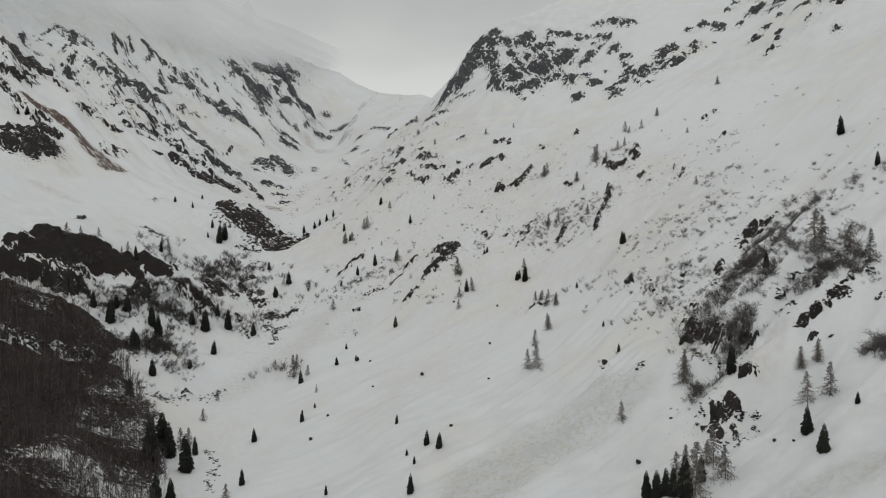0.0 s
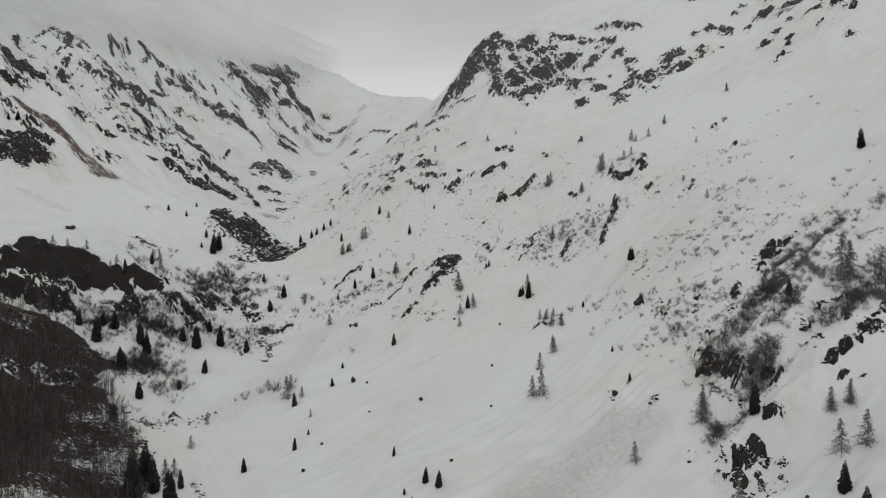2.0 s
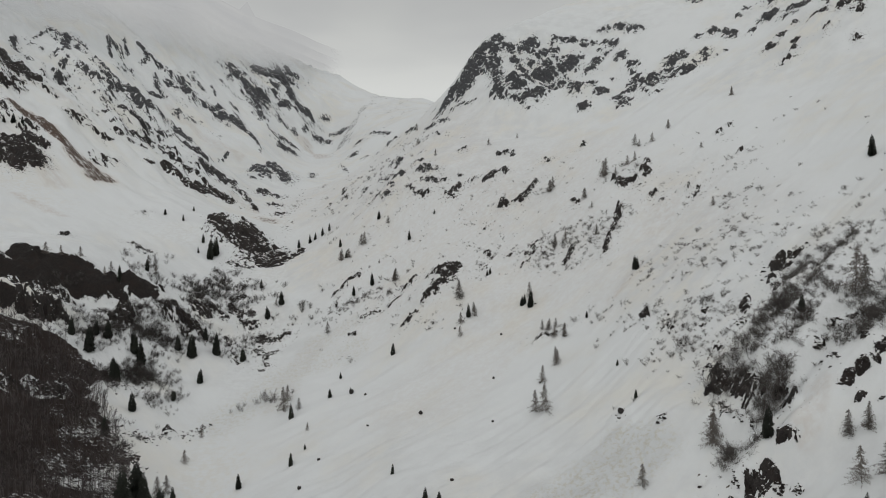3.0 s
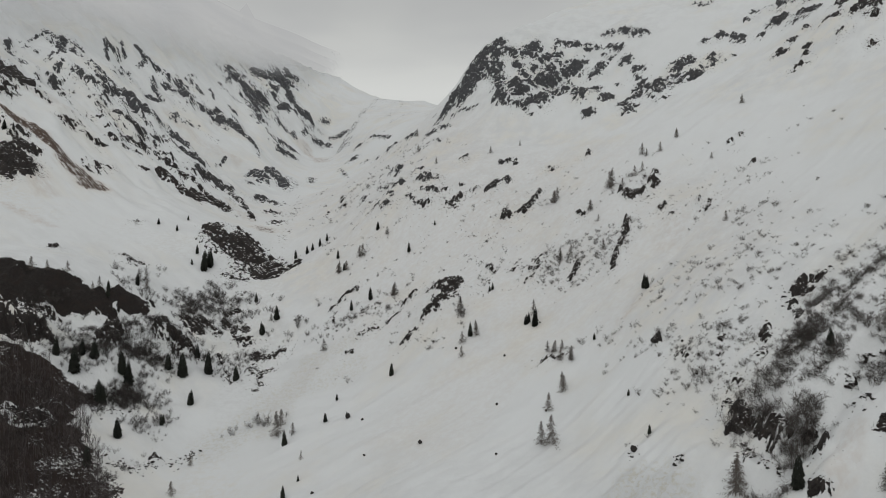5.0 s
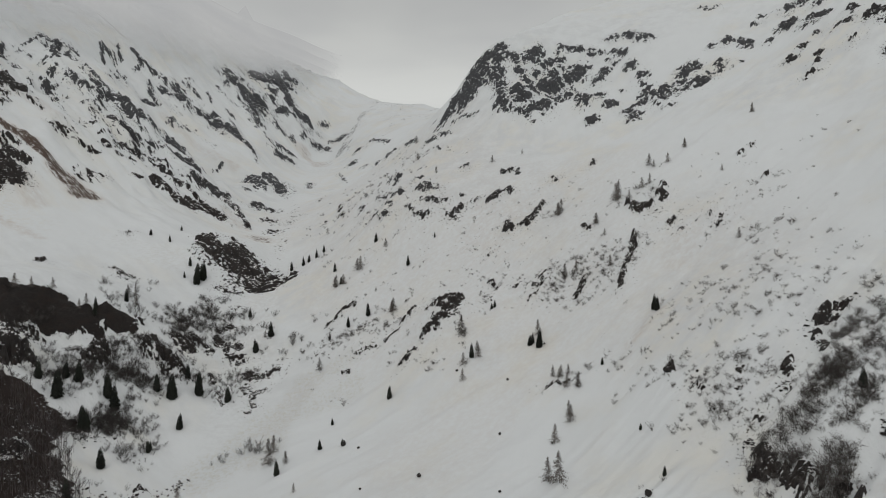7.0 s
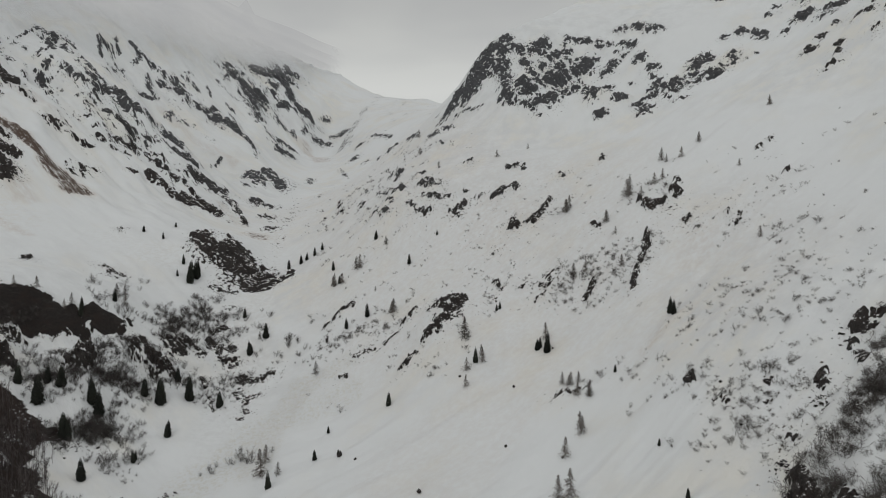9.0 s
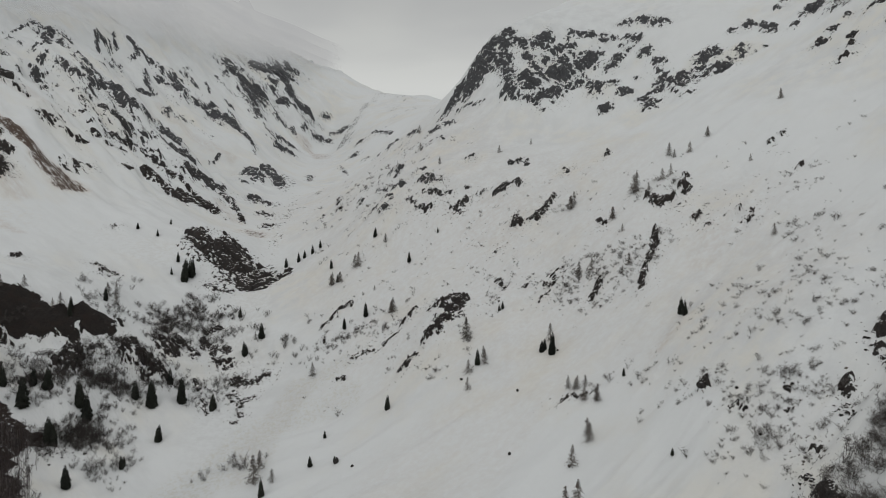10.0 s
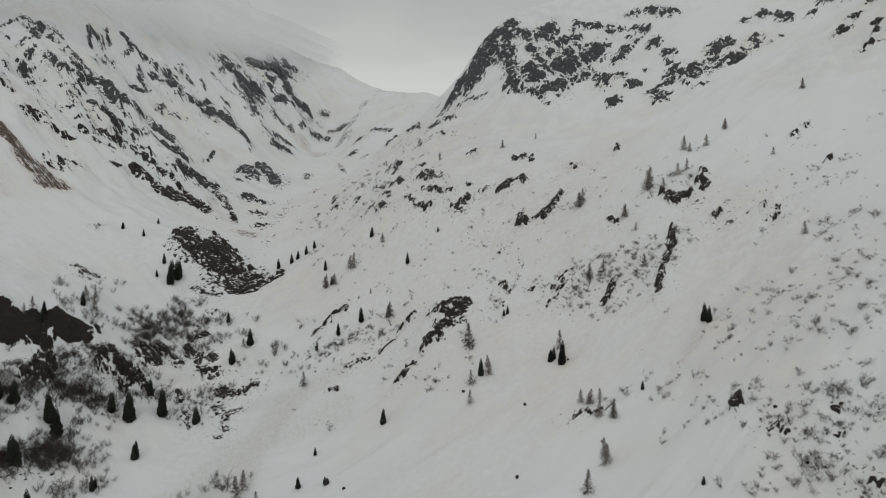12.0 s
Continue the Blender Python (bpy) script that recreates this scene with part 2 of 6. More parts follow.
# spurs (plus) and gullies (minus): line, height, reach
FOLDS = [
    ([(-660, 950), (-600, 904), (-530, 850)], -36, 38),
    ([(-610, 1190), (-531, 1139), (-440, 1050), (-365, 975)], -34, 44),
    ([(-552, 945), (-464, 940), (-360, 890), (-285, 780)], 9, 34),
    ([(-450, 1240), (-382, 1165), (-296, 1048), (-255, 990)], 24, 42),
    ([(-445, 1450), (-413, 1383), (-355, 1300)], 22, 40),
    ([(-410, 1570), (-368, 1529)], 18, 45),
    ([(-300, 1620), (-291, 1536), (-285, 1450)], -34, 45),
    ([(-420, 1860), (-330, 1850), (-222, 1816), (-142, 1791), (-40, 1760)], 46, 150),
    ([(70, 690), (109, 672), (145, 660)], 26, 24),
    ([(100, 262), (120, 272), (145, 285)], -9, 13),
    ([(96, 244), (104, 229)], -7, 8),
    ([(100, 206), (108, 206)], 8, 7),
    ([(120, 213), (140, 215)], 5, 8),
    ([(-320, 372), (-255, 402), (-238, 412)], -24, 24),
    ([(-216, 430), (-213, 433)], -12, 13),
]


def bare_height(x, y, ribs=1.0):
    """The valley with its crags, spurs and gullies and the ribs of the peaks."""
    x, y = np.asarray(x, float), np.asarray(y, float)
    z = valley(x, y)
    for line, rise, reach in FOLDS:
        d, f = line_distance(x, y, line)
        z = z + rise * np.exp(-(d / reach) ** 2)
    wob = 6 * perlin(x / 26, y / 26, 3) + 1.5 * perlin(x / 10, y / 10, 4)
    for line, rise, drop, wide in STEPS:
        d, f = line_distance(x + wob, y + wob * 0.7, line)
        ends = smooth(0, 0.2, f) * (1 - smooth(0.8, 1.0, f) * 0.7)
        reach = wide * 3.6
        step = np.where(d < 0, rise * np.exp(d / reach), rise - (drop + rise * 0.7) * smooth(0, wide, d) * np.exp(-np.maximum(d - wide, 0) / reach) - rise * smooth(wide * 0.4, wide * 5, d))
        z = z + ends * step * (np.abs(d) < 200)
    for kx, ky, reach, tall in KNOLLS:
        z = z + tall * np.exp(-(((x - kx) ** 2 + (y - ky) ** 2) / reach ** 2) ** 1.5)
    d, f = line_distance(x + wob * 0.5, y, GULLY)
    run = smooth(0, 0.15, f) * (1 - smooth(0.9, 1.0, f))
    z = z + run * np.where(d > 0, -3.5 * np.exp(-(d / 4) ** 2) + 2.8 * np.exp(-((d - 9) / 5) ** 2), -3.5 * np.exp(-(d / 5) ** 2))
    s, t, side = grain(x, y)
    peaks = smooth(560, 800, y) * (1 - side) * smooth(30, 160, axis_x(y) - x)
    z = z + ribs * peaks * (9 * (ridged(s / 150, t / 46, 4, 11) - 0.3) + 5 * fbm(s / 60, t / 20, 3, 12))
    roof = 720 + (y - 1000) * 0.11 + 25 * perlin(x / 170, y / 170, 17)
    z = np.where((side < 0.5) & (z > roof - 60), roof - 60 + 60 * np.tanh((z - roof + 60) / 60), z)
    far = smooth(1250, 1700, y)
    z = z - 0.42 * np.maximum(y - 2040, 0)
    z = z + ribs * far * 9 * fbm(x / 160, y / 160, 4, 15)
    return z


BANDS = {"rock": [], "dirt": [], "debris": []}


def rock_band(*v):
    BANDS["rock"].append(v)


OUTCROPS = []
CLIFF = []


def outcrop_band(*v):
    OUTCROPS.append(v)
    BANDS["rock"].append((*v[:5], v[5] * (0.62 if v[1] < 600 else 0.60)))
    if v[1] > 650:
        BANDS["rock"].append((*v[:4], v[4] * 2.2, 0.34))


LEDGES = []


def ledge_band(*v):
    LEDGES.append(v)
    BANDS["rock"].append(v)


def cliff_band(*v):
    CLIFF.append(v)
    BANDS["rock"].append((*v[:5], v[5] * 0.62))
    BANDS["rock"].append((*v[:4], v[4] * 1.8, 0.46))


def dirt_band(*v):
    BANDS["dirt"].append(v)


def debris_band(*v):
    BANDS["debris"].append(v)


# bare rock: cliff
cliff_band(59, 762, 69, 760, 2.8, 0.85)
cliff_band(68, 754, 81, 744, 2.7, 0.95)
cliff_band(49, 762, 62, 751, 3.8, 0.95)
cliff_band(39, 763, 49, 745, 3.7, 0.90)
cliff_band(29, 766, 39, 742, 4.3, 0.95)
cliff_band(22, 757, 33, 739, 3.1, 0.90)
cliff_band(9, 769, 23, 741, 3.7, 0.95)
cliff_band(2, 762, 6, 758, 5.4, 0.90)
cliff_band(53, 739, 65, 718, 4.1, 0.85)
cliff_band(55, 746, 64, 739, 2.6, 0.85)
cliff_band(58, 712, 64, 696, 4.2, 0.85)
cliff_band(90, 743, 108, 752, 3.3, 0.95)
cliff_band(99, 741, 106, 739, 2.3, 0.85)
cliff_band(82, 734, 86, 731, 2.7, 0.90)
cliff_band(101, 729, 104, 730, 2.5, 0.90)
cliff_band(88, 720, 90, 719, 4.1, 0.90)
cliff_band(112, 738, 130, 745, 2.6, 0.85)
cliff_band(129, 750, 131, 742, 2.8, 0.85)
cliff_band(118, 729, 125, 727, 4.4, 0.95)
cliff_band(78, 688, 82, 686, 9.6, 0.95)
cliff_band(93, 707, 96, 705, 5.8, 0.85)
cliff_band(108, 716, 118, 715, 7.2, 1.00)
cliff_band(89, 672, 103, 671, 4.8, 1.00)
cliff_band(56, 689, 62, 681, 2.8, 0.90)
cliff_band(69, 675, 82, 671, 1.2, 0.70)
cliff_band(137, 727, 151, 733, 5.4, 0.90)
cliff_band(159, 735, 162, 733, 2.9, 0.85)
cliff_band(162, 717, 175, 721, 3.4, 0.85)
cliff_band(126, 706, 135, 710, 4.5, 0.95)
cliff_band(141, 706, 144, 706, 3.5, 0.85)
cliff_band(140, 663, 159, 694, 6.7, 0.95)
cliff_band(134, 758, 148, 757, 2.0, 0.65)
cliff_band(154, 757, 158, 756, 1.8, 0.70)
cliff_band(166, 751, 169, 748, 2.4, 0.80)
cliff_band(175, 747, 179, 746, 1.9, 0.80)
cliff_band(194, 762, 198, 763, 3.8, 0.90)
cliff_band(207, 756, 212, 752, 3.6, 0.95)
cliff_band(220, 741, 225, 736, 4.8, 1.00)
cliff_band(181, 734, 189, 725, 1.5, 0.70)
cliff_band(189, 740, 200, 731, 2.9, 0.80)
cliff_band(198, 714, 203, 712, 2.8, 0.75)
cliff_band(205, 697, 209, 690, 2.7, 0.90)
cliff_band(203, 682, 205, 676, 2.0, 0.85)
cliff_band(200, 662, 204, 667, 4.7, 0.95)
cliff_band(188, 649, 194, 654, 4.5, 0.90)
cliff_band(178, 644, 185, 634, 4.3, 0.85)
cliff_band(176, 630, 178, 629, 3.9, 0.90)
cliff_band(171, 667, 160, 652, 3.4, 0.70)
rock_band(185, 692, 189, 683, 2.3, 0.56)
cliff_band(205, 655, 212, 654, 5.2, 0.75)
cliff_band(206, 641, 218, 639, 4.8, 0.70)
cliff_band(204, 622, 207, 621, 3.9, 0.65)
cliff_band(231, 652, 234, 654, 5.1, 0.90)
cliff_band(241, 664, 251, 670, 5.3, 0.95)
cliff_band(234, 671, 247, 673, 2.7, 0.65)
cliff_band(243, 640, 248, 636, 8.0, 0.95)
cliff_band(257, 649, 259, 642, 3.4, 0.85)
cliff_band(231, 639, 232, 640, 3.5, 0.85)
cliff_band(138, 642, 146, 640, 1.6, 0.75)
cliff_band(-14, 737, 1, 700, 3.7, 0.65)
cliff_band(-19, 739, -13, 697, 2.8, 0.80)
rock_band(9, 732, 34, 707, 2.2, 0.62)
rock_band(-13, 677, -5, 666, 1.5, 0.62)
cliff_band(278, 689, 281, 689, 2.7, 0.85)
cliff_band(289, 683, 295, 689, 3.9, 0.80)
cliff_band(297, 684, 298, 678, 2.3, 0.70)
cliff_band(300, 677, 303, 659, 3.4, 0.80)
cliff_band(270, 657, 270, 648, 4.3, 0.60)
rock_band(275, 647, 275, 638, 2.1, 0.56)
rock_band(283, 641, 284, 637, 1.7, 0.62)
cliff_band(313, 646, 313, 644, 2.9, 0.85)
rock_band(325, 697, 331, 692, 2.8, 0.62)
cliff_band(342, 714, 343, 709, 2.5, 0.75)
cliff_band(339, 660, 339, 655, 7.6, 1.00)
cliff_band(366, 694, 370, 694, 11.5, 0.70)
rock_band(368, 671, 372, 668, 8.0, 0.56)
cliff_band(348, 634, 347, 615, 4.9, 0.95)
cliff_band(337, 629, 340, 630, 5.9, 0.75)
cliff_band(324, 587, 322, 580, 1.4, 0.75)
cliff_band(326, 562, 332, 570, 2.3, 0.90)
cliff_band(335, 565, 335, 560, 3.3, 0.90)
cliff_band(347, 579, 347, 575, 2.9, 0.90)
cliff_band(340, 541, 343, 542, 4.8, 1.00)
cliff_band(343, 532, 344, 528, 6.0, 1.00)
cliff_band(301, 546, 302, 542, 1.9, 1.00)
cliff_band(291, 570, 292, 568, 3.8, 0.90)
cliff_band(292, 535, 293, 535, 2.6, 0.95)
cliff_band(283, 528, 284, 527, 3.0, 0.85)
cliff_band(287, 523, 288, 522, 1.4, 0.75)
cliff_band(321, 498, 322, 497, 1.3, 1.00)
cliff_band(307, 578, 308, 578, 3.3, 0.85)
cliff_band(316, 529, 316, 527, 1.4, 0.85)
cliff_band(302, 773, 320, 769, 2.6, 0.65)
# bare rock: slope
outcrop_band(119, 435, 103, 410, 1.6, 0.90)
outcrop_band(80, 424, 87, 431, 1.3, 0.85)
outcrop_band(60, 453, 70, 454, 3.7, 0.40)
outcrop_band(30, 452, 45, 481, 2.0, 0.40)
outcrop_band(50, 358, 66, 355, 0.8, 0.70)
outcrop_band(31, 473, 34, 464, 1.1, 0.80)
outcrop_band(54, 439, 64, 451, 0.8, 0.70)
outcrop_band(80, 423, 85, 430, 1.1, 0.85)
outcrop_band(46, 455, 51, 458, 0.7, 0.70)
outcrop_band(52, 357, 66, 356, 0.5, 0.60)
outcrop_band(-164, 1385, -115, 1304, 3.6, 0.85)
outcrop_band(-189, 1363, -185, 1368, 8.4, 0.85)
outcrop_band(-124, 1184, -69, 843, 7.2, 0.80)
outcrop_band(-189, 1270, -184, 1288, 7.8, 0.75)
rock_band(-157, 1213, -150, 1211, 5.6, 0.70)
rock_band(-197, 1205, -173, 1122, 2.4, 0.81)
rock_band(-48, 811, -37, 788, 2.4, 0.81)
rock_band(-21, 749, -11, 696, 3.1, 0.86)
rock_band(-14, 747, 1, 710, 2.0, 0.62)
rock_band(-44, 679, -42, 682, 3.0, 0.70)
rock_band(-55, 660, -43, 648, 2.4, 0.70)
rock_band(-47, 637, -44, 635, 2.8, 0.92)
outcrop_band(-27, 613, -22, 611, 2.7, 0.70)
outcrop_band(-24, 588, -7, 580, 1.8, 0.85)
outcrop_band(-18, 592, -12, 583, 1.6, 0.85)
outcrop_band(-20, 574, -7, 567, 1.3, 0.80)
outcrop_band(-7, 566, 1, 563, 1.6, 0.95)
rock_band(-63, 630, -54, 612, 2.4, 0.70)
outcrop_band(-47, 606, -39, 595, 2.6, 0.75)
outcrop_band(-55, 600, -47, 587, 1.3, 0.65)
outcrop_band(-70, 601, -48, 574, 2.1, 0.60)
rock_band(-84, 668, -66, 641, 3.5, 0.56)
rock_band(-82, 643, -71, 600, 2.3, 0.45)
rock_band(-114, 719, -104, 660, 2.4, 0.70)
outcrop_band(-33, 575, -20, 558, 1.2, 0.75)
outcrop_band(-17, 556, -15, 557, 1.3, 0.95)
outcrop_band(2, 550, 8, 545, 1.1, 0.80)
outcrop_band(7, 548, 13, 553, 1.9, 0.95)
outcrop_band(23, 555, 29, 556, 1.1, 0.90)
rock_band(5, 574, 15, 563, 1.9, 0.50)
outcrop_band(36, 551, 45, 555, 1.9, 1.00)
outcrop_band(47, 556, 55, 553, 1.6, 0.90)
outcrop_band(16, 605, 20, 605, 2.2, 0.90)
outcrop_band(51, 583, 56, 582, 3.0, 1.00)
outcrop_band(62, 577, 63, 577, 2.0, 1.00)
outcrop_band(89, 559, 92, 555, 0.8, 0.95)
outcrop_band(46, 515, 50, 514, 2.5, 1.00)
outcrop_band(48, 523, 51, 518, 1.3, 0.65)
outcrop_band(57, 515, 62, 517, 2.1, 0.90)
outcrop_band(63, 515, 69, 519, 2.3, 0.90)
outcrop_band(70, 521, 77, 531, 1.7, 0.95)
outcrop_band(96, 477, 99, 470, 0.7, 0.85)
outcrop_band(122, 556, 124, 560, 1.4, 0.95)
outcrop_band(128, 463, 135, 458, 3.1, 1.00)
outcrop_band(129, 459, 133, 461, 3.0, 1.00)
outcrop_band(125, 469, 126, 465, 1.1, 0.75)
outcrop_band(145, 465, 146, 467, 1.9, 1.00)
outcrop_band(145, 459, 148, 462, 1.7, 1.00)
outcrop_band(137, 454, 138, 450, 0.8, 0.65)
outcrop_band(150, 473, 151, 471, 0.8, 0.85)
outcrop_band(140, 431, 142, 431, 1.4, 1.00)
outcrop_band(143, 422, 145, 420, 1.0, 0.65)
rock_band(151, 423, 154, 422, 1.4, 0.56)
outcrop_band(161, 425, 160, 421, 0.6, 0.95)
outcrop_band(159, 414, 161, 413, 1.3, 0.95)
outcrop_band(162, 413, 166, 419, 0.8, 1.00)
outcrop_band(201, 435, 202, 434, 1.4, 0.90)
outcrop_band(212, 474, 213, 474, 1.2, 0.95)
outcrop_band(201, 469, 203, 470, 1.1, 0.95)
outcrop_band(116, 429, 118, 431, 2.0, 1.00)
outcrop_band(119, 437, 118, 428, 0.8, 0.95)
outcrop_band(111, 421, 106, 415, 1.1, 0.95)
outcrop_band(32, 498, 34, 498, 1.1, 0.85)
outcrop_band(96, 314, 97, 314, 1.0, 0.95)
outcrop_band(100, 297, 101, 297, 0.7, 0.85)
outcrop_band(102, 294, 102, 293, 0.4, 0.90)
outcrop_band(111, 283, 112, 283, 0.6, 0.95)
outcrop_band(115, 291, 115, 291, 0.6, 0.95)
outcrop_band(110, 267, 111, 265, 0.5, 0.65)
outcrop_band(-83, 488, -76, 493, 1.7, 0.80)
outcrop_band(-74, 499, -67, 502, 1.3, 0.90)
outcrop_band(-57, 453, -49, 455, 1.4, 0.90)
outcrop_band(-46, 454, -32, 457, 1.1, 0.80)
outcrop_band(-31, 458, -21, 475, 1.0, 0.80)
outcrop_band(-23, 430, -19, 429, 1.6, 0.90)
outcrop_band(-27, 427, -26, 428, 1.1, 0.80)
outcrop_band(-65, 442, -61, 441, 1.0, 0.90)
outcrop_band(-80, 481, -81, 477, 1.0, 0.60)
outcrop_band(-6, 465, 6, 450, 6.4, 1.00)
outcrop_band(-4, 443, 0, 441, 3.5, 1.00)
outcrop_band(-10, 437, -8, 437, 4.1, 1.00)
outcrop_band(8, 440, 9, 436, 1.2, 0.80)
# bare rock: gully
ledge_band(139, 287, 143, 289, 1.9, 0.34)
outcrop_band(142, 285, 139, 275, 1.2, 0.95)
outcrop_band(145, 291, 148, 291, 1.5, 1.00)
outcrop_band(150, 293, 151, 292, 1.6, 1.00)
outcrop_band(127, 278, 129, 280, 1.4, 1.00)
ledge_band(122, 275, 122, 268, 1.0, 0.23)
ledge_band(122, 255, 121, 251, 0.8, 0.25)
ledge_band(104, 263, 101, 251, 1.0, 0.29)
outcrop_band(101, 252, 103, 244, 1.0, 0.95)
outcrop_band(98, 246, 101, 243, 1.1, 0.95)
outcrop_band(102, 243, 106, 232, 1.5, 0.95)
ledge_band(99, 238, 94, 225, 0.7, 0.30)
outcrop_band(104, 229, 105, 229, 1.5, 0.95)
ledge_band(106, 234, 109, 229, 0.7, 0.34)
ledge_band(98, 223, 99, 224, 0.7, 0.25)
rock_band(107, 228, 113, 223, 0.9, 0.56)
outcrop_band(111, 219, 112, 217, 0.9, 0.95)
ledge_band(101, 221, 101, 221, 0.6, 0.32)
outcrop_band(102, 206, 106, 205, 0.6, 1.00)
rock_band(106, 218, 106, 217, 1.3, 0.62)
ledge_band(88, 205, 88, 203, 0.8, 0.29)
outcrop_band(92, 202, 94, 201, 2.0, 1.10)
outcrop_band(88, 194, 88, 193, 2.1, 1.05)
outcrop_band(96, 202, 97, 201, 1.0, 1.05)
outcrop_band(94, 194, 92, 188, 0.8, 1.00)
outcrop_band(84, 198, 85, 197, 0.8, 0.95)
ledge_band(98, 198, 98, 198, 0.8, 0.32)
ledge_band(101, 196, 102, 195, 0.8, 0.30)
ledge_band(94, 187, 95, 186, 1.9, 0.30)
ledge_band(88, 181, 88, 177, 0.9, 0.30)
ledge_band(87, 187, 87, 187, 1.1, 0.32)
ledge_band(99, 192, 99, 191, 0.8, 0.27)
outcrop_band(124, 211, 125, 210, 0.8, 1.00)
ledge_band(126, 221, 127, 219, 1.6, 0.32)
ledge_band(125, 228, 128, 228, 0.6, 0.30)
ledge_band(130, 211, 133, 209, 1.0, 0.30)
ledge_band(126, 212, 129, 210, 0.4, 0.29)
ledge_band(136, 212, 140, 211, 1.1, 0.32)
ledge_band(138, 209, 141, 209, 0.8, 0.25)
ledge_band(136, 218, 135, 216, 0.8, 0.30)
ledge_band(144, 214, 144, 211, 1.0, 0.25)
ledge_band(148, 211, 149, 210, 0.8, 0.30)
ledge_band(138, 228, 140, 228, 1.0, 0.25)
ledge_band(134, 231, 136, 230, 0.4, 0.32)
outcrop_band(125, 205, 127, 203, 0.4, 0.95)
ledge_band(129, 201, 129, 201, 0.4, 0.32)
ledge_band(146, 202, 147, 202, 1.2, 0.29)
ledge_band(130, 181, 131, 181, 1.3, 0.34)
ledge_band(120, 233, 120, 233, 0.8, 0.32)
outcrop_band(112, 284, 112, 284, 0.9, 0.95)
ledge_band(115, 292, 116, 288, 0.8, 0.32)
outcrop_band(80, 210, 80, 210, 0.6, 0.95)
ledge_band(79, 243, 82, 242, 1.3, 0.23)
ledge_band(68, 260, 69, 260, 2.2, 0.30)
outcrop_band(149, 290, 151, 289, 1.2, 1.00)
outcrop_band(154, 292, 156, 290, 0.9, 1.00)
ledge_band(156, 289, 159, 289, 0.9, 0.29)
# bare rock: crest
rock_band(-289, 406, -281, 416, 3.5, 1.12)
rock_band(-280, 420, -266, 422, 6.3, 1.38)
rock_band(-276, 408, -258, 422, 4.9, 1.38)
rock_band(-262, 409, -244, 433, 4.1, 1.38)
rock_band(-261, 427, -243, 438, 5.4, 1.38)
rock_band(-244, 425, -227, 438, 3.8, 1.38)
rock_band(-241, 435, -225, 442, 4.2, 1.38)
rock_band(-231, 435, -219, 436, 1.7, 1.25)
rock_band(-222, 447, -207, 449, 4.7, 1.38)
rock_band(-218, 444, -202, 446, 2.4, 1.25)
rock_band(-204, 447, -201, 454, 1.7, 1.19)
rock_band(-267, 364, -272, 402, 9.7, 1.25)
rock_band(-264, 361, -247, 375, 3.1, 1.12)
rock_band(-257, 403, -246, 409, 5.9, 0.88)
rock_band(-245, 373, -235, 390, 1.9, 1.25)
# bare rock: left
outcrop_band(-174, 554, -171, 568, 3.6, 0.45)
outcrop_band(-209, 602, -147, 573, 17.0, 0.88)
outcrop_band(-187, 547, -176, 567, 3.3, 0.50)
outcrop_band(-256, 528, -243, 528, 5.1, 0.45)
outcrop_band(-219, 304, -214, 309, 6.2, 0.90)
ledge_band(-211, 316, -208, 318, 7.0, 0.32)
outcrop_band(-200, 327, -198, 329, 8.4, 1.05)
ledge_band(-161, 329, -151, 324, 3.6, 0.32)
ledge_band(-150, 323, -144, 340, 2.1, 0.30)
outcrop_band(-146, 341, -145, 343, 2.4, 1.00)
ledge_band(-139, 343, -132, 365, 1.5, 0.25)
ledge_band(-144, 302, -138, 302, 2.3, 0.25)
ledge_band(-113, 287, -103, 275, 1.1, 0.27)
ledge_band(-104, 268, -99, 262, 1.4, 0.27)
ledge_band(-101, 257, -95, 248, 1.0, 0.30)
ledge_band(-189, 356, -176, 372, 2.4, 0.27)
ledge_band(-207, 352, -205, 352, 3.2, 0.23)
outcrop_band(-267, 536, -252, 532, 2.0, 0.70)
outcrop_band(-301, 501, -300, 505, 2.4, 0.95)
outcrop_band(-285, 595, -286, 601, 1.3, 0.95)
outcrop_band(-244, 384, -242, 389, 10.6, 0.95)
outcrop_band(-241, 377, -237, 385, 3.4, 0.95)
outcrop_band(-253, 407, -250, 412, 2.4, 0.75)
outcrop_band(-211, 416, -208, 416, 4.7, 1.05)
outcrop_band(-215, 427, -207, 421, 3.0, 1.00)
outcrop_band(-215, 412, -214, 414, 1.8, 0.90)
outcrop_band(-188, 443, -185, 446, 5.6, 1.00)
outcrop_band(-179, 444, -176, 445, 5.0, 1.00)
outcrop_band(-194, 440, -192, 440, 2.7, 0.85)
outcrop_band(-179, 438, -178, 438, 1.5, 0.80)
outcrop_band(-179, 464, -175, 465, 6.1, 0.95)
outcrop_band(-174, 456, -171, 464, 2.3, 0.80)
outcrop_band(-173, 475, -170, 476, 3.5, 0.85)
outcrop_band(-165, 471, -161, 468, 2.2, 0.80)
outcrop_band(-174, 447, -161, 441, 1.0, 1.00)
outcrop_band(-155, 454, -150, 448, 1.4, 0.85)
outcrop_band(-146, 441, -139, 431, 1.1, 0.85)
outcrop_band(-161, 481, -153, 476, 2.6, 0.90)
outcrop_band(-153, 474, -147, 470, 2.3, 0.90)
outcrop_band(-153, 480, -144, 479, 2.7, 0.80)
outcrop_band(-141, 469, -138, 470, 2.5, 0.70)
outcrop_band(-133, 459, -127, 457, 2.1, 0.95)
outcrop_band(-131, 449, -123, 442, 2.3, 0.75)
outcrop_band(-121, 434, -118, 432, 1.1, 0.95)
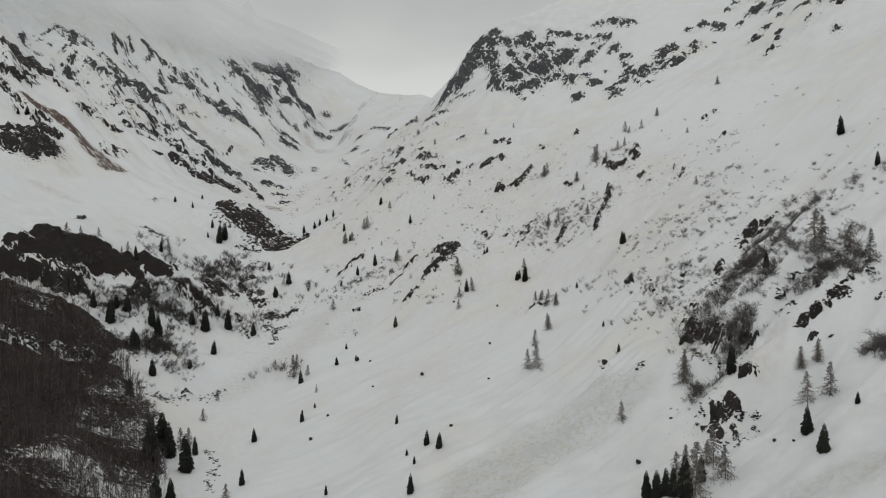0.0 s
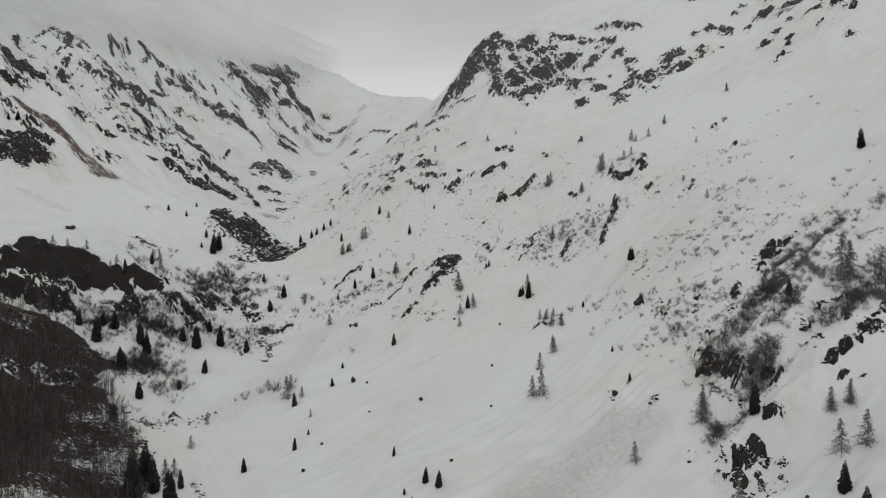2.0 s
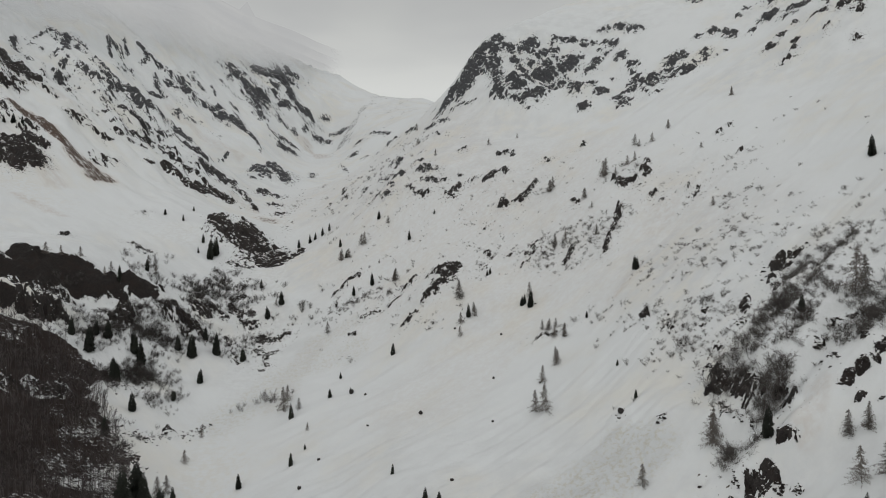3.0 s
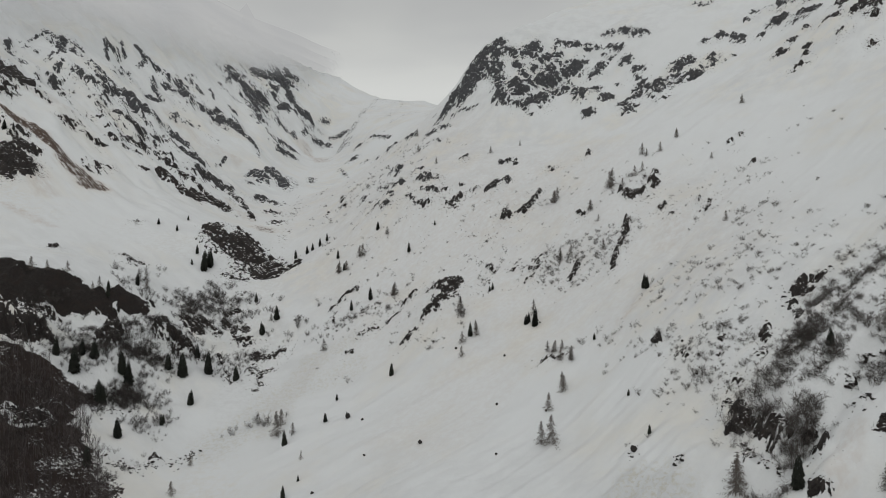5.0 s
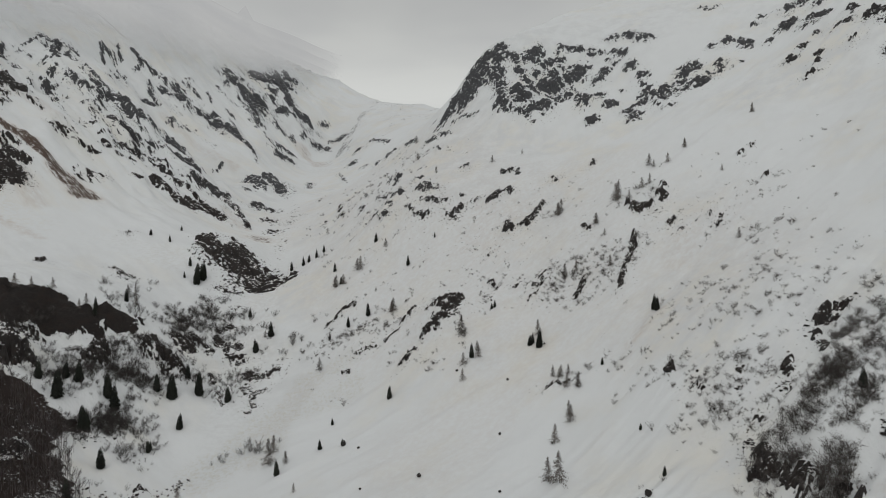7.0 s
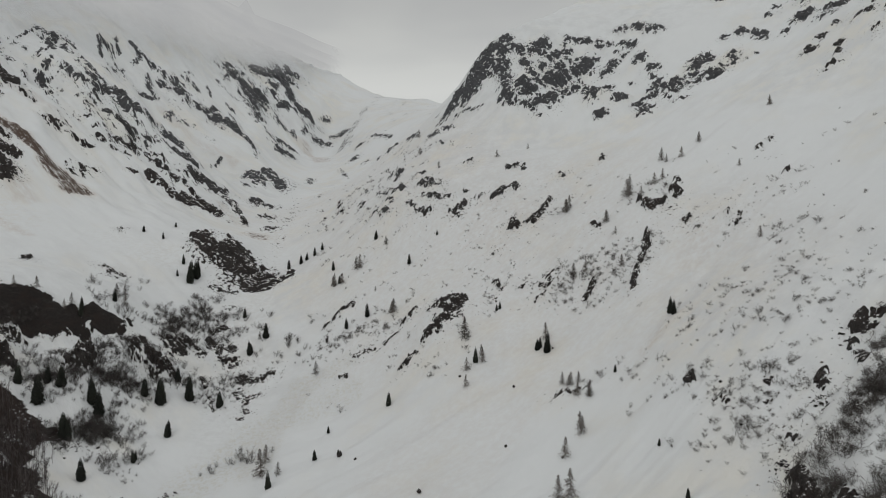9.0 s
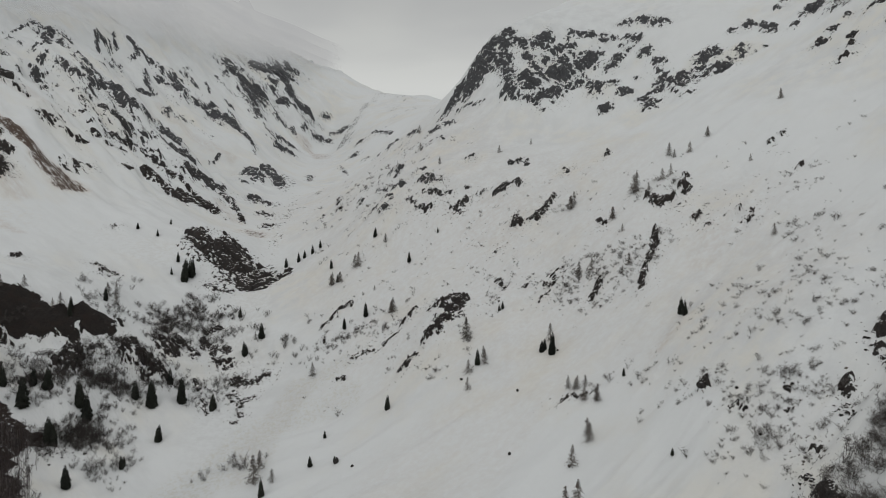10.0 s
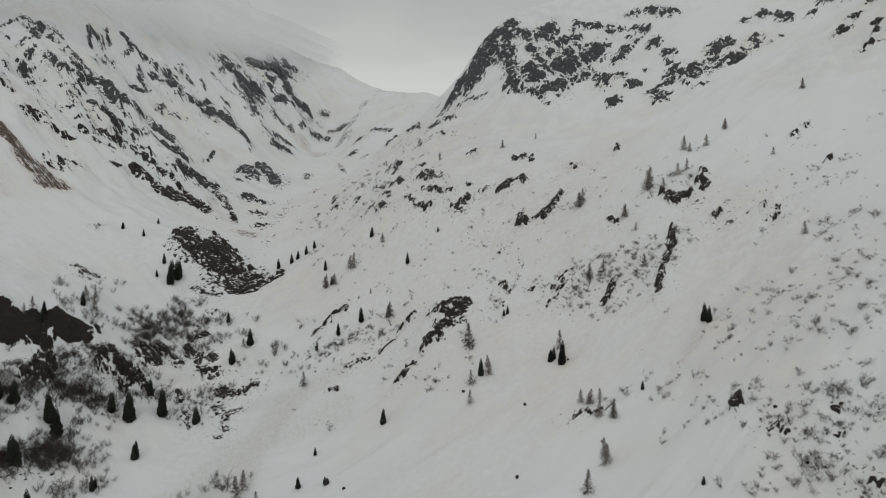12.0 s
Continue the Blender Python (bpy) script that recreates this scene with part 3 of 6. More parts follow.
outcrop_band(-121, 445, -117, 448, 1.9, 0.60)
outcrop_band(-163, 492, -157, 499, 2.4, 0.95)
outcrop_band(-124, 458, -112, 462, 1.6, 0.95)
outcrop_band(-122, 425, -121, 426, 1.7, 0.90)
outcrop_band(-177, 564, -175, 567, 2.3, 0.90)
outcrop_band(-177, 549, -169, 549, 3.7, 0.70)
outcrop_band(-164, 523, -162, 526, 2.4, 0.70)
# bare rock: peaks
rock_band(-672, 970, -595, 898, 3.4, 0.70)
outcrop_band(-532, 783, -518, 784, 13.1, 0.80)
rock_band(-555, 805, -537, 797, 3.2, 0.65)
outcrop_band(-522, 762, -513, 761, 4.6, 0.80)
rock_band(-508, 783, -478, 769, 4.9, 0.65)
outcrop_band(-582, 946, -633, 1072, 7.0, 0.80)
rock_band(-557, 900, -560, 926, 5.7, 0.70)
rock_band(-547, 889, -537, 889, 7.0, 0.65)
outcrop_band(-536, 917, -520, 901, 6.1, 0.85)
rock_band(-579, 902, -553, 864, 2.3, 0.62)
outcrop_band(-695, 1100, -682, 1100, 4.9, 0.80)
outcrop_band(-661, 1100, -647, 1107, 11.0, 0.75)
outcrop_band(-618, 1050, -481, 923, 5.2, 0.75)
rock_band(-670, 1101, -680, 1127, 2.8, 0.76)
rock_band(-534, 958, -496, 932, 9.6, 0.70)
outcrop_band(-500, 906, -486, 916, 15.2, 0.75)
rock_band(-545, 882, -505, 862, 4.5, 0.56)
rock_band(-524, 866, -483, 822, 7.3, 0.56)
rock_band(-507, 884, -498, 888, 8.6, 0.56)
rock_band(-478, 854, -473, 902, 3.7, 0.70)
rock_band(-656, 997, -676, 1084, 2.4, 0.86)
rock_band(-653, 1208, -635, 1183, 3.1, 0.76)
rock_band(-656, 1213, -641, 1222, 5.5, 0.70)
rock_band(-647, 1251, -625, 1224, 3.5, 0.76)
rock_band(-635, 1218, -568, 1145, 2.5, 0.81)
rock_band(-579, 1099, -605, 1200, 7.2, 0.56)
rock_band(-630, 1273, -598, 1251, 3.2, 0.70)
outcrop_band(-594, 1225, -594, 1242, 3.5, 0.85)
rock_band(-596, 1253, -530, 1233, 4.1, 0.70)
outcrop_band(-561, 1208, -546, 1184, 3.7, 0.75)
rock_band(-545, 1218, -534, 1216, 5.7, 0.70)
outcrop_band(-537, 1135, -537, 1160, 10.4, 0.90)
outcrop_band(-524, 1244, -491, 1206, 13.4, 0.80)
rock_band(-531, 1304, -511, 1291, 11.8, 0.70)
rock_band(-541, 1307, -534, 1339, 3.1, 0.65)
outcrop_band(-467, 918, -442, 917, 17.3, 0.75)
outcrop_band(-436, 859, -420, 865, 16.0, 0.75)
rock_band(-471, 957, -431, 983, 8.9, 0.65)
rock_band(-431, 912, -417, 960, 5.2, 0.70)
rock_band(-483, 1124, -466, 1126, 10.2, 0.62)
outcrop_band(-439, 738, -434, 750, 4.9, 0.85)
rock_band(-431, 738, -417, 744, 3.7, 0.70)
rock_band(-413, 745, -393, 744, 2.5, 0.76)
rock_band(-408, 777, -404, 776, 7.3, 0.76)
outcrop_band(-439, 802, -435, 801, 4.7, 0.80)
rock_band(-419, 794, -418, 802, 2.4, 0.81)
outcrop_band(-400, 802, -397, 819, 7.3, 0.80)
rock_band(-400, 831, -360, 830, 6.7, 0.76)
rock_band(-386, 769, -382, 777, 4.4, 0.70)
rock_band(-455, 1194, -439, 1200, 10.8, 0.76)
outcrop_band(-422, 1183, -407, 1178, 8.1, 0.85)
outcrop_band(-401, 1182, -391, 1177, 15.8, 0.90)
rock_band(-461, 1335, -451, 1335, 7.5, 0.70)
rock_band(-504, 1345, -472, 1291, 2.5, 0.70)
outcrop_band(-367, 1181, -357, 1171, 10.4, 0.80)
rock_band(-341, 1137, -319, 1085, 2.4, 0.76)
outcrop_band(-516, 1512, -502, 1496, 20.7, 0.80)
rock_band(-502, 1441, -502, 1550, 6.1, 0.70)
rock_band(-508, 1408, -488, 1394, 5.1, 0.56)
outcrop_band(-478, 1484, -443, 1438, 15.1, 0.95)
outcrop_band(-458, 1493, -433, 1478, 23.5, 0.95)
outcrop_band(-483, 1611, -434, 1758, 23.0, 0.90)
outcrop_band(-450, 1575, -420, 1557, 4.8, 0.75)
outcrop_band(-420, 1540, -428, 1671, 4.6, 0.80)
outcrop_band(-433, 1668, -388, 1572, 13.0, 0.95)
outcrop_band(-404, 1519, -367, 1536, 5.7, 0.95)
outcrop_band(-359, 1567, -348, 1578, 17.9, 1.00)
outcrop_band(-319, 1633, -310, 1640, 4.2, 0.95)
rock_band(-481, 1403, -443, 1408, 3.2, 0.62)
outcrop_band(-431, 1408, -427, 1403, 10.5, 0.80)
outcrop_band(-414, 1392, -402, 1368, 8.0, 0.95)
rock_band(-403, 1354, -346, 1292, 4.8, 0.70)
outcrop_band(-353, 1339, -324, 1377, 10.1, 0.75)
outcrop_band(-338, 1274, -316, 1294, 9.6, 0.80)
outcrop_band(-360, 1472, -352, 1464, 5.2, 0.85)
outcrop_band(-381, 1456, -376, 1465, 8.1, 0.80)
outcrop_band(-338, 1489, -336, 1508, 3.8, 0.80)
outcrop_band(-314, 1510, -303, 1530, 7.6, 0.90)
outcrop_band(-289, 1524, -286, 1531, 9.6, 0.90)
rock_band(-279, 1563, -256, 1556, 12.4, 0.76)
outcrop_band(-248, 1169, -235, 1110, 4.1, 0.90)
rock_band(-207, 1218, -202, 1217, 5.1, 0.76)
outcrop_band(-412, 965, -429, 1039, 10.8, 0.80)
outcrop_band(-365, 900, -352, 886, 11.3, 0.90)
rock_band(-364, 1039, -367, 1015, 3.1, 0.70)
outcrop_band(-322, 845, -319, 850, 10.6, 0.90)
outcrop_band(-309, 857, -299, 856, 14.9, 0.90)
outcrop_band(-334, 755, -329, 754, 8.4, 0.90)
outcrop_band(-349, 741, -346, 740, 5.4, 0.90)
outcrop_band(-321, 749, -297, 739, 3.8, 0.90)
outcrop_band(-293, 740, -281, 730, 7.2, 0.90)
outcrop_band(-273, 733, -264, 732, 12.7, 1.00)
outcrop_band(-254, 729, -243, 721, 6.2, 0.90)
outcrop_band(-304, 1004, -272, 959, 10.0, 0.95)
outcrop_band(-281, 1006, -246, 958, 9.7, 0.95)
rock_band(-296, 942, -290, 937, 5.0, 0.76)
rock_band(-332, 859, -298, 865, 4.7, 0.65)
outcrop_band(-374, 691, -371, 702, 6.4, 0.80)
rock_band(-353, 820, -313, 792, 4.8, 0.76)
rock_band(-349, 816, -224, 700, 2.4, 0.70)
outcrop_band(-284, 835, -237, 757, 5.2, 0.75)
rock_band(-267, 826, -207, 695, 2.4, 0.81)
rock_band(-395, 824, -328, 830, 2.4, 0.76)
rock_band(-434, 876, -361, 903, 6.7, 0.65)
outcrop_band(-255, 868, -225, 827, 9.3, 0.90)
outcrop_band(-214, 775, -193, 740, 5.4, 0.75)
outcrop_band(-183, 693, -179, 689, 5.8, 0.85)
outcrop_band(-419, 625, -412, 626, 14.7, 1.00)
outcrop_band(-435, 643, -431, 642, 6.7, 0.95)
outcrop_band(-437, 657, -419, 652, 5.0, 0.95)
rock_band(-412, 649, -410, 650, 3.1, 0.97)
outcrop_band(-443, 672, -441, 672, 6.1, 0.90)
outcrop_band(-405, 601, -402, 601, 3.9, 0.80)
outcrop_band(-406, 626, -403, 627, 5.5, 0.90)
outcrop_band(-587, 811, -540, 779, 7.4, 0.80)
outcrop_band(-533, 776, -508, 772, 4.7, 0.75)
outcrop_band(-524, 731, -513, 743, 9.4, 0.85)
outcrop_band(-511, 705, -471, 679, 4.5, 0.80)
outcrop_band(-430, 605, -420, 608, 17.1, 1.05)
outcrop_band(-430, 629, -404, 622, 10.3, 1.00)
outcrop_band(-435, 655, -415, 653, 4.0, 0.90)
outcrop_band(-451, 627, -442, 631, 7.2, 0.80)
# brown dirt on the snow
dirt_band(-514, 776, -460, 770, 11.3, 0.30)
dirt_band(-397, 624, -375, 607, 8.7, 0.38)
dirt_band(-379, 562, -333, 551, 4.0, 0.40)
dirt_band(-261, 770, -209, 692, 4.8, 0.42)
dirt_band(-339, 1461, -255, 1336, 10.4, 0.36)
dirt_band(-479, 699, -435, 689, 5.8, 0.95)
dirt_band(-435, 689, -391, 668, 5.6, 1.00)
dirt_band(-391, 668, -357, 652, 11.8, 0.85)
dirt_band(-502, 1132, -338, 1035, 5.4, 0.30)
dirt_band(-430, 1181, -365, 1145, 5.5, 0.30)
dirt_band(39, 555, 27, 513, 4.5, 0.22)
dirt_band(52, 548, 40, 518, 4.5, 0.22)
dirt_band(140, 425, 129, 407, 4.3, 0.25)
dirt_band(17, 518, 33, 544, 12.4, 0.30)
dirt_band(133, 402, 146, 418, 7.0, 0.30)
dirt_band(-8, 342, 67, 408, 26.6, 0.16)
dirt_band(-120, 760, 40, 500, 95.0, 0.20)
dirt_band(-60, 560, 130, 400, 60.0, 0.17)
dirt_band(39, 509, 57, 533, 11.8, 0.30)
dirt_band(-194, 665, -183, 661, 8.4, 0.60)
dirt_band(-326, 1466, -267, 1339, 11.1, 0.50)
dirt_band(94, 357, 110, 365, 3.4, 0.40)
dirt_band(109, 205, 120, 215, 2.5, 0.35)
# lumpy avalanche debris
debris_band(13, 209, 65, 235, 13.2, 0.90)
debris_band(-125, 366, -110, 399, 11.0, 0.60)
debris_band(87, 141, 99, 136, 5.3, 0.70)
debris_band(-110, 415, -58, 427, 8.4, 0.50)
debris_band(-64, 453, -88, 442, 5.5, 0.55)
dirt_band(-64, 453, -88, 442, 4.5, 0.16)
debris_band(-88, 442, -100, 408, 8.8, 0.60)
dirt_band(-88, 442, -100, 408, 7.1, 0.16)
debris_band(-100, 408, -98, 378, 9.3, 0.50)
dirt_band(-100, 408, -98, 378, 7.5, 0.16)

def band_field(x, y, kind):
    """Share of bare ground, dirt or debris at plan points."""
    out = np.zeros(np.shape(x))
    for k, (x0, y0, x1, y1, half, share) in enumerate(BANDS[kind]):
        reach = half * 1.9 + 3
        m = (x > min(x0, x1) - reach) & (x < max(x0, x1) + reach) & (y > min(y0, y1) - reach) & (y < max(y0, y1) + reach)
        if not m.any():
            continue
        px, py = x[m], y[m]
        ux, uy = x1 - x0, y1 - y0
        t = np.clip(((px - x0) * ux + (py - y0) * uy) / (ux * ux + uy * uy + 1e-6), 0, 1)
        d = np.hypot(px - x0 - t * ux, py - y0 - t * uy)
        d = d + half * 0.35 * perlin(px / (half + 1), py / (half + 1), 40 + k)
        v = share * (1 - smooth(0.7 * half, 1.5 * half + 1.5, d))
        out[m] = np.maximum(out[m], v)
    return out


FOREST = [(-360, 372), (-300, 392), (-249, 368), (-230, 370), (-216, 373), (-196, 364), (-151, 310), (-116, 250), (-88, 150), (-120, 60), (-330, 40), (-420, 200)]


def inside(x, y, poly):
    hit = np.zeros(np.shape(x), bool)
    for i in range(len(poly)):
        (ax, ay), (bx, by) = poly[i], poly[i - 1]
        cross = ((ay > y) != (by > y)) & (x < (bx - ax) * (y - ay) / (by - ay + 1e-9) + ax)
        hit ^= cross
    return hit


def ground_height(x, y):
    """The finished ground."""
    x, y = np.asarray(x, float), np.asarray(y, float)
    z = bare_height(x, y)
    rock = band_field(x, y, "rock")
    s, t, side = grain(x, y)
    near = 1 - smooth(900, 1500, y)
    off = smooth(4, 40, np.abs(x - axis_x(y)))
    z = z + near * (1.5 * fbm(x / 40, y / 40, 3, 21) + off * side * 1.2 * ridged(s / 150, t / 30, 2, 27) + off * 0.75 * fbm(s / 34, t / 5, 3, 22))
    z = z + smooth(0, 0.6, rock) * (off * 3.0 * (ridged(s / 30, t / 11, 4, 23) - 0.3) + 1.8 * fbm(x / 8, y / 8, 3, 24))
    z = z + band_field(x, y, "debris") * 0.9 * fbm(x / 3.2, y / 3.2, 3, 25)
    return z


# ---- materials ----
def material(name):
    m = bpy.data.materials.new(name)
    m.use_nodes = True
    return m, m.node_tree.nodes, m.node_tree.links, m.node_tree.nodes["Principled BSDF"]


def put(nodes, kind, links=None, **values):
    n = nodes.new(kind)
    for k, v in values.items():
        n.inputs[k].default_value = v
    return n


def math_node(nodes, links, op, a, b=0.0, c=None):
    n = nodes.new("ShaderNodeMath")
    n.operation = op
    for i, v in enumerate((a, b, c)):
        if v is None:
            continue
        if isinstance(v, (int, float)):
            n.inputs[i].default_value = v
        else:
            links.new(v, n.inputs[i])
    return n.outputs[0]


def noise_node(nodes, links, vector, scale, detail=5.0, rough=0.55):
    n = put(nodes, "ShaderNodeTexNoise", Scale=scale, Detail=detail, Roughness=rough)
    links.new(vector, n.inputs["Vector"])
    return n.outputs["Fac"]


def ramp(nodes, links, fac, a, b):
    n = nodes.new("ShaderNodeMapRange")
    n.interpolation_type = "SMOOTHSTEP"
    n.inputs["From Min"].default_value, n.inputs["From Max"].default_value = a, b
    links.new(fac, n.inputs["Value"])
    return n.outputs["Result"]


def mix(nodes, links, fac, a, b):
    n = nodes.new("ShaderNodeMix")
    n.data_type = "RGBA"
    ins = [i for i in n.inputs if i.enabled]
    for sock, v in zip(ins, (fac, a, b)):
        if isinstance(v, (int, float)):
            sock.default_value = v
        elif isinstance(v, tuple):
            sock.default_value = (*v, 1.0)
        else:
            links.new(v, sock)
    return [o for o in n.outputs if o.enabled][0]


def ground_material():
    m, n, l, bsdf = material("snow_and_rock")
    geo = n.new("ShaderNodeNewGeometry")
    geo.name = "Normal_source"
    pos = geo.outputs["Position"]

    def attr(name, out="Fac"):
        a = n.new("ShaderNodeAttribute")
        a.attribute_name = name
        return a.outputs[out]
    rock, dirt, debris = attr("rock"), attr("dirt"), attr("debris")
    flow = attr("flow", "Vector")
    litter = attr("litter")
    haze_pale = attr("haze_pale")
    seam = attr("seam")
    n_pos = noise_node(n, l, pos, 0.3, 5, 0.6)

    def calm(value):
        """Plain noise in place of the fall-line noise along the stream."""
        return math_node(n, l, "ADD", math_node(n, l, "MULTIPLY", value, math_node(n, l, "SUBTRACT", 1.0, seam)), math_node(n, l, "MULTIPLY", n_pos, seam))
    # bare rock, broken along the ribs, snow in the cracks and on the ledges
    nz = n.new("ShaderNodeSeparateXYZ")
    l.new(n["Normal_source"].outputs["Normal"], nz.inputs[0])
    n0 = calm(noise_node(n, l, flow, 0.075, 4, 0.6))
    n1 = calm(noise_node(n, l, flow, 0.26, 5, 0.65))
    n2 = noise_node(n, l, pos, 0.55, 6, 0.7)
    v = math_node(n, l, "MULTIPLY", math_node(n, l, "SUBTRACT", n0, 0.5), 1.9)
    v = math_node(n, l, "MULTIPLY_ADD", math_node(n, l, "SUBTRACT", n1, 0.5), 1.9, v)
    v = math_node(n, l, "MULTIPLY_ADD", math_node(n, l, "SUBTRACT", n2, 0.5), 1.1, v)
    v = math_node(n, l, "MULTIPLY_ADD", math_node(n, l, "SUBTRACT", 0.80, nz.outputs["Z"]), 0.9, v)
    wn3 = put(n, "ShaderNodeTexNoise", Scale=0.3, Detail=4.0)
    l.new(flow, wn3.inputs["Vector"])
    big = n.new("ShaderNodeVectorMath")
    big.operation = "MULTIPLY_ADD"
    big.inputs[1].default_value = (9, 9, 9)
    l.new(wn3.outputs["Color"], big.inputs[0])
    l.new(flow, big.inputs[2])
    vor = n.new("ShaderNodeTexVoronoi")
    vor.feature = "DISTANCE_TO_EDGE"
    vor.inputs["Scale"].default_value = 0.15
    l.new(big.outputs[0], vor.inputs["Vector"])
    crack = ramp(n, l, vor.outputs["Distance"], 0.20, 0.02)
    v = math_node(n, l, "MULTIPLY_ADD", math_node(n, l, "MULTIPLY", crack, math_node(n, l, "SUBTRACT", 1.0, seam)), -0.42, v)
    v = math_node(n, l, "MULTIPLY_ADD", v, ramp(n, l, rock, 0.0, 0.25), rock)
    bare = ramp(n, l, v, 0.49, 0.56)
    # snow: white with faint dust, soft patches and greyer streaks down the fall line
    s1 = calm(noise_node(n, l, flow, 0.035, 5, 0.6))
    s2 = noise_node(n, l, pos, 0.012, 4, 0.5)
    s3 = calm(noise_node(n, l, flow, 0.4, 4, 0.6))
    dust = ramp(n, l, math_node(n, l, "MULTIPLY", s2, s1), 0.2, 0.42)
    snow = mix(n, l, dust, (0.775, 0.795, 0.80), (0.765, 0.755, 0.71))
    s4 = calm(noise_node(n, l, flow, 0.09, 4, 0.6))
    grey_streaks = math_node(n, l, "MULTIPLY", ramp(n, l, s4, 0.35, 0.7), ramp(n, l, noise_node(n, l, pos, 0.006, 3, 0.5), 0.35, 0.65))
    snow = mix(n, l, grey_streaks, snow, (0.70, 0.715, 0.72))
    streak = math_node(n, l, "MULTIPLY", dirt, ramp(n, l, s3, 0.25, 0.7))
    snow = mix(n, l, math_node(n, l, "MINIMUM", math_node(n, l, "MULTIPLY", streak, 0.9), 1.0), snow, (0.52, 0.43, 0.36))
    clod = noise_node(n, l, pos, 0.55, 5, 0.7)
    snow = mix(n, l, math_node(n, l, "MULTIPLY", debris, ramp(n, l, clod, 0.46, 0.64)), snow, (0.655, 0.64, 0.57))
    # earth where avalanches scraped to the ground
    earth_v = math_node(n, l, "MULTIPLY_ADD", math_node(n, l, "SUBTRACT", s3, 0.5), 1.7, dirt)
    earth_v = math_node(n, l, "MULTIPLY_ADD", math_node(n, l, "SUBTRACT", n2, 0.5), 1.2, earth_v)
    earth = math_node(n, l, "MULTIPLY", ramp(n, l, earth_v, 0.45, 0.98), ramp(n, l, dirt, 0.36, 0.6))
    e_col = mix(n, l, n2, (0.045, 0.030, 0.024), (0.135, 0.095, 0.074))
    col = mix(n, l, earth, snow, e_col)
    # leaf litter under the wood
    lit_v = math_node(n, l, "MULTIPLY_ADD", math_node(n, l, "SUBTRACT", n2, 0.5), 1.6, litter)
    lit = ramp(n, l, lit_v, 0.40, 0.60)
    col = mix(n, l, lit, col, mix(n, l, s3, (0.016, 0.011, 0.010), (0.046, 0.032, 0.027)))
    # grass tips and small stones showing through
    fleck_at = attr("fleck")
    k1 = noise_node(n, l, pos, 0.75, 2, 0.5)
    fv = math_node(n, l, "MULTIPLY_ADD", fleck_at, 0.14, k1)
    col = mix(n, l, math_node(n, l, "MULTIPLY", ramp(n, l, fv, 0.735, 0.79), ramp(n, l, fleck_at, 0.05, 0.3)), col, (0.11, 0.095, 0.08))
    # rock colour; far rock is greyed and lightened, distance haze put into the colour
    r1 = noise_node(n, l, pos, 0.16, 6, 0.6)
    r2 = noise_node(n, l, pos, 1.7, 5, 0.7)
    dark = mix(n, l, ramp(n, l, r2, 0.3, 0.75), (0.011, 0.0085, 0.008), (0.046, 0.039, 0.036))
    rust = mix(n, l, ramp(n, l, r1, 0.45, 0.7), dark, (0.033, 0.0235, 0.020))
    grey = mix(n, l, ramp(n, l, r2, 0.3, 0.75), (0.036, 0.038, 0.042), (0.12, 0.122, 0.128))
    stone = mix(n, l, haze_pale, rust, grey)
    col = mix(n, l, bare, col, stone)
    l.new(col, bsdf.inputs["Base Color"])
    bsdf.inputs["Roughness"].default_value = 0.75
    bsdf.inputs["Specular IOR Level"].default_value = 0.25
    # relief
    h = math_node(n, l, "MULTIPLY", math_node(n, l, "SUBTRACT", s3, 0.5), 0.5)
    h = math_node(n, l, "MULTIPLY_ADD", bare, 1.2, h)
    h = math_node(n, l, "MULTIPLY_ADD", math_node(n, l, "MULTIPLY", r2, bare), 1.3, h)
    h = math_node(n, l, "MULTIPLY_ADD", math_node(n, l, "MULTIPLY", clod, debris), 1.5, h)
    b = put(n, "ShaderNodeBump", Strength=0.8, Distance=1.0)
    l.new(h, b.inputs["Height"])
    l.new(b.outputs[0], bsdf.inputs["Normal"])
    return m


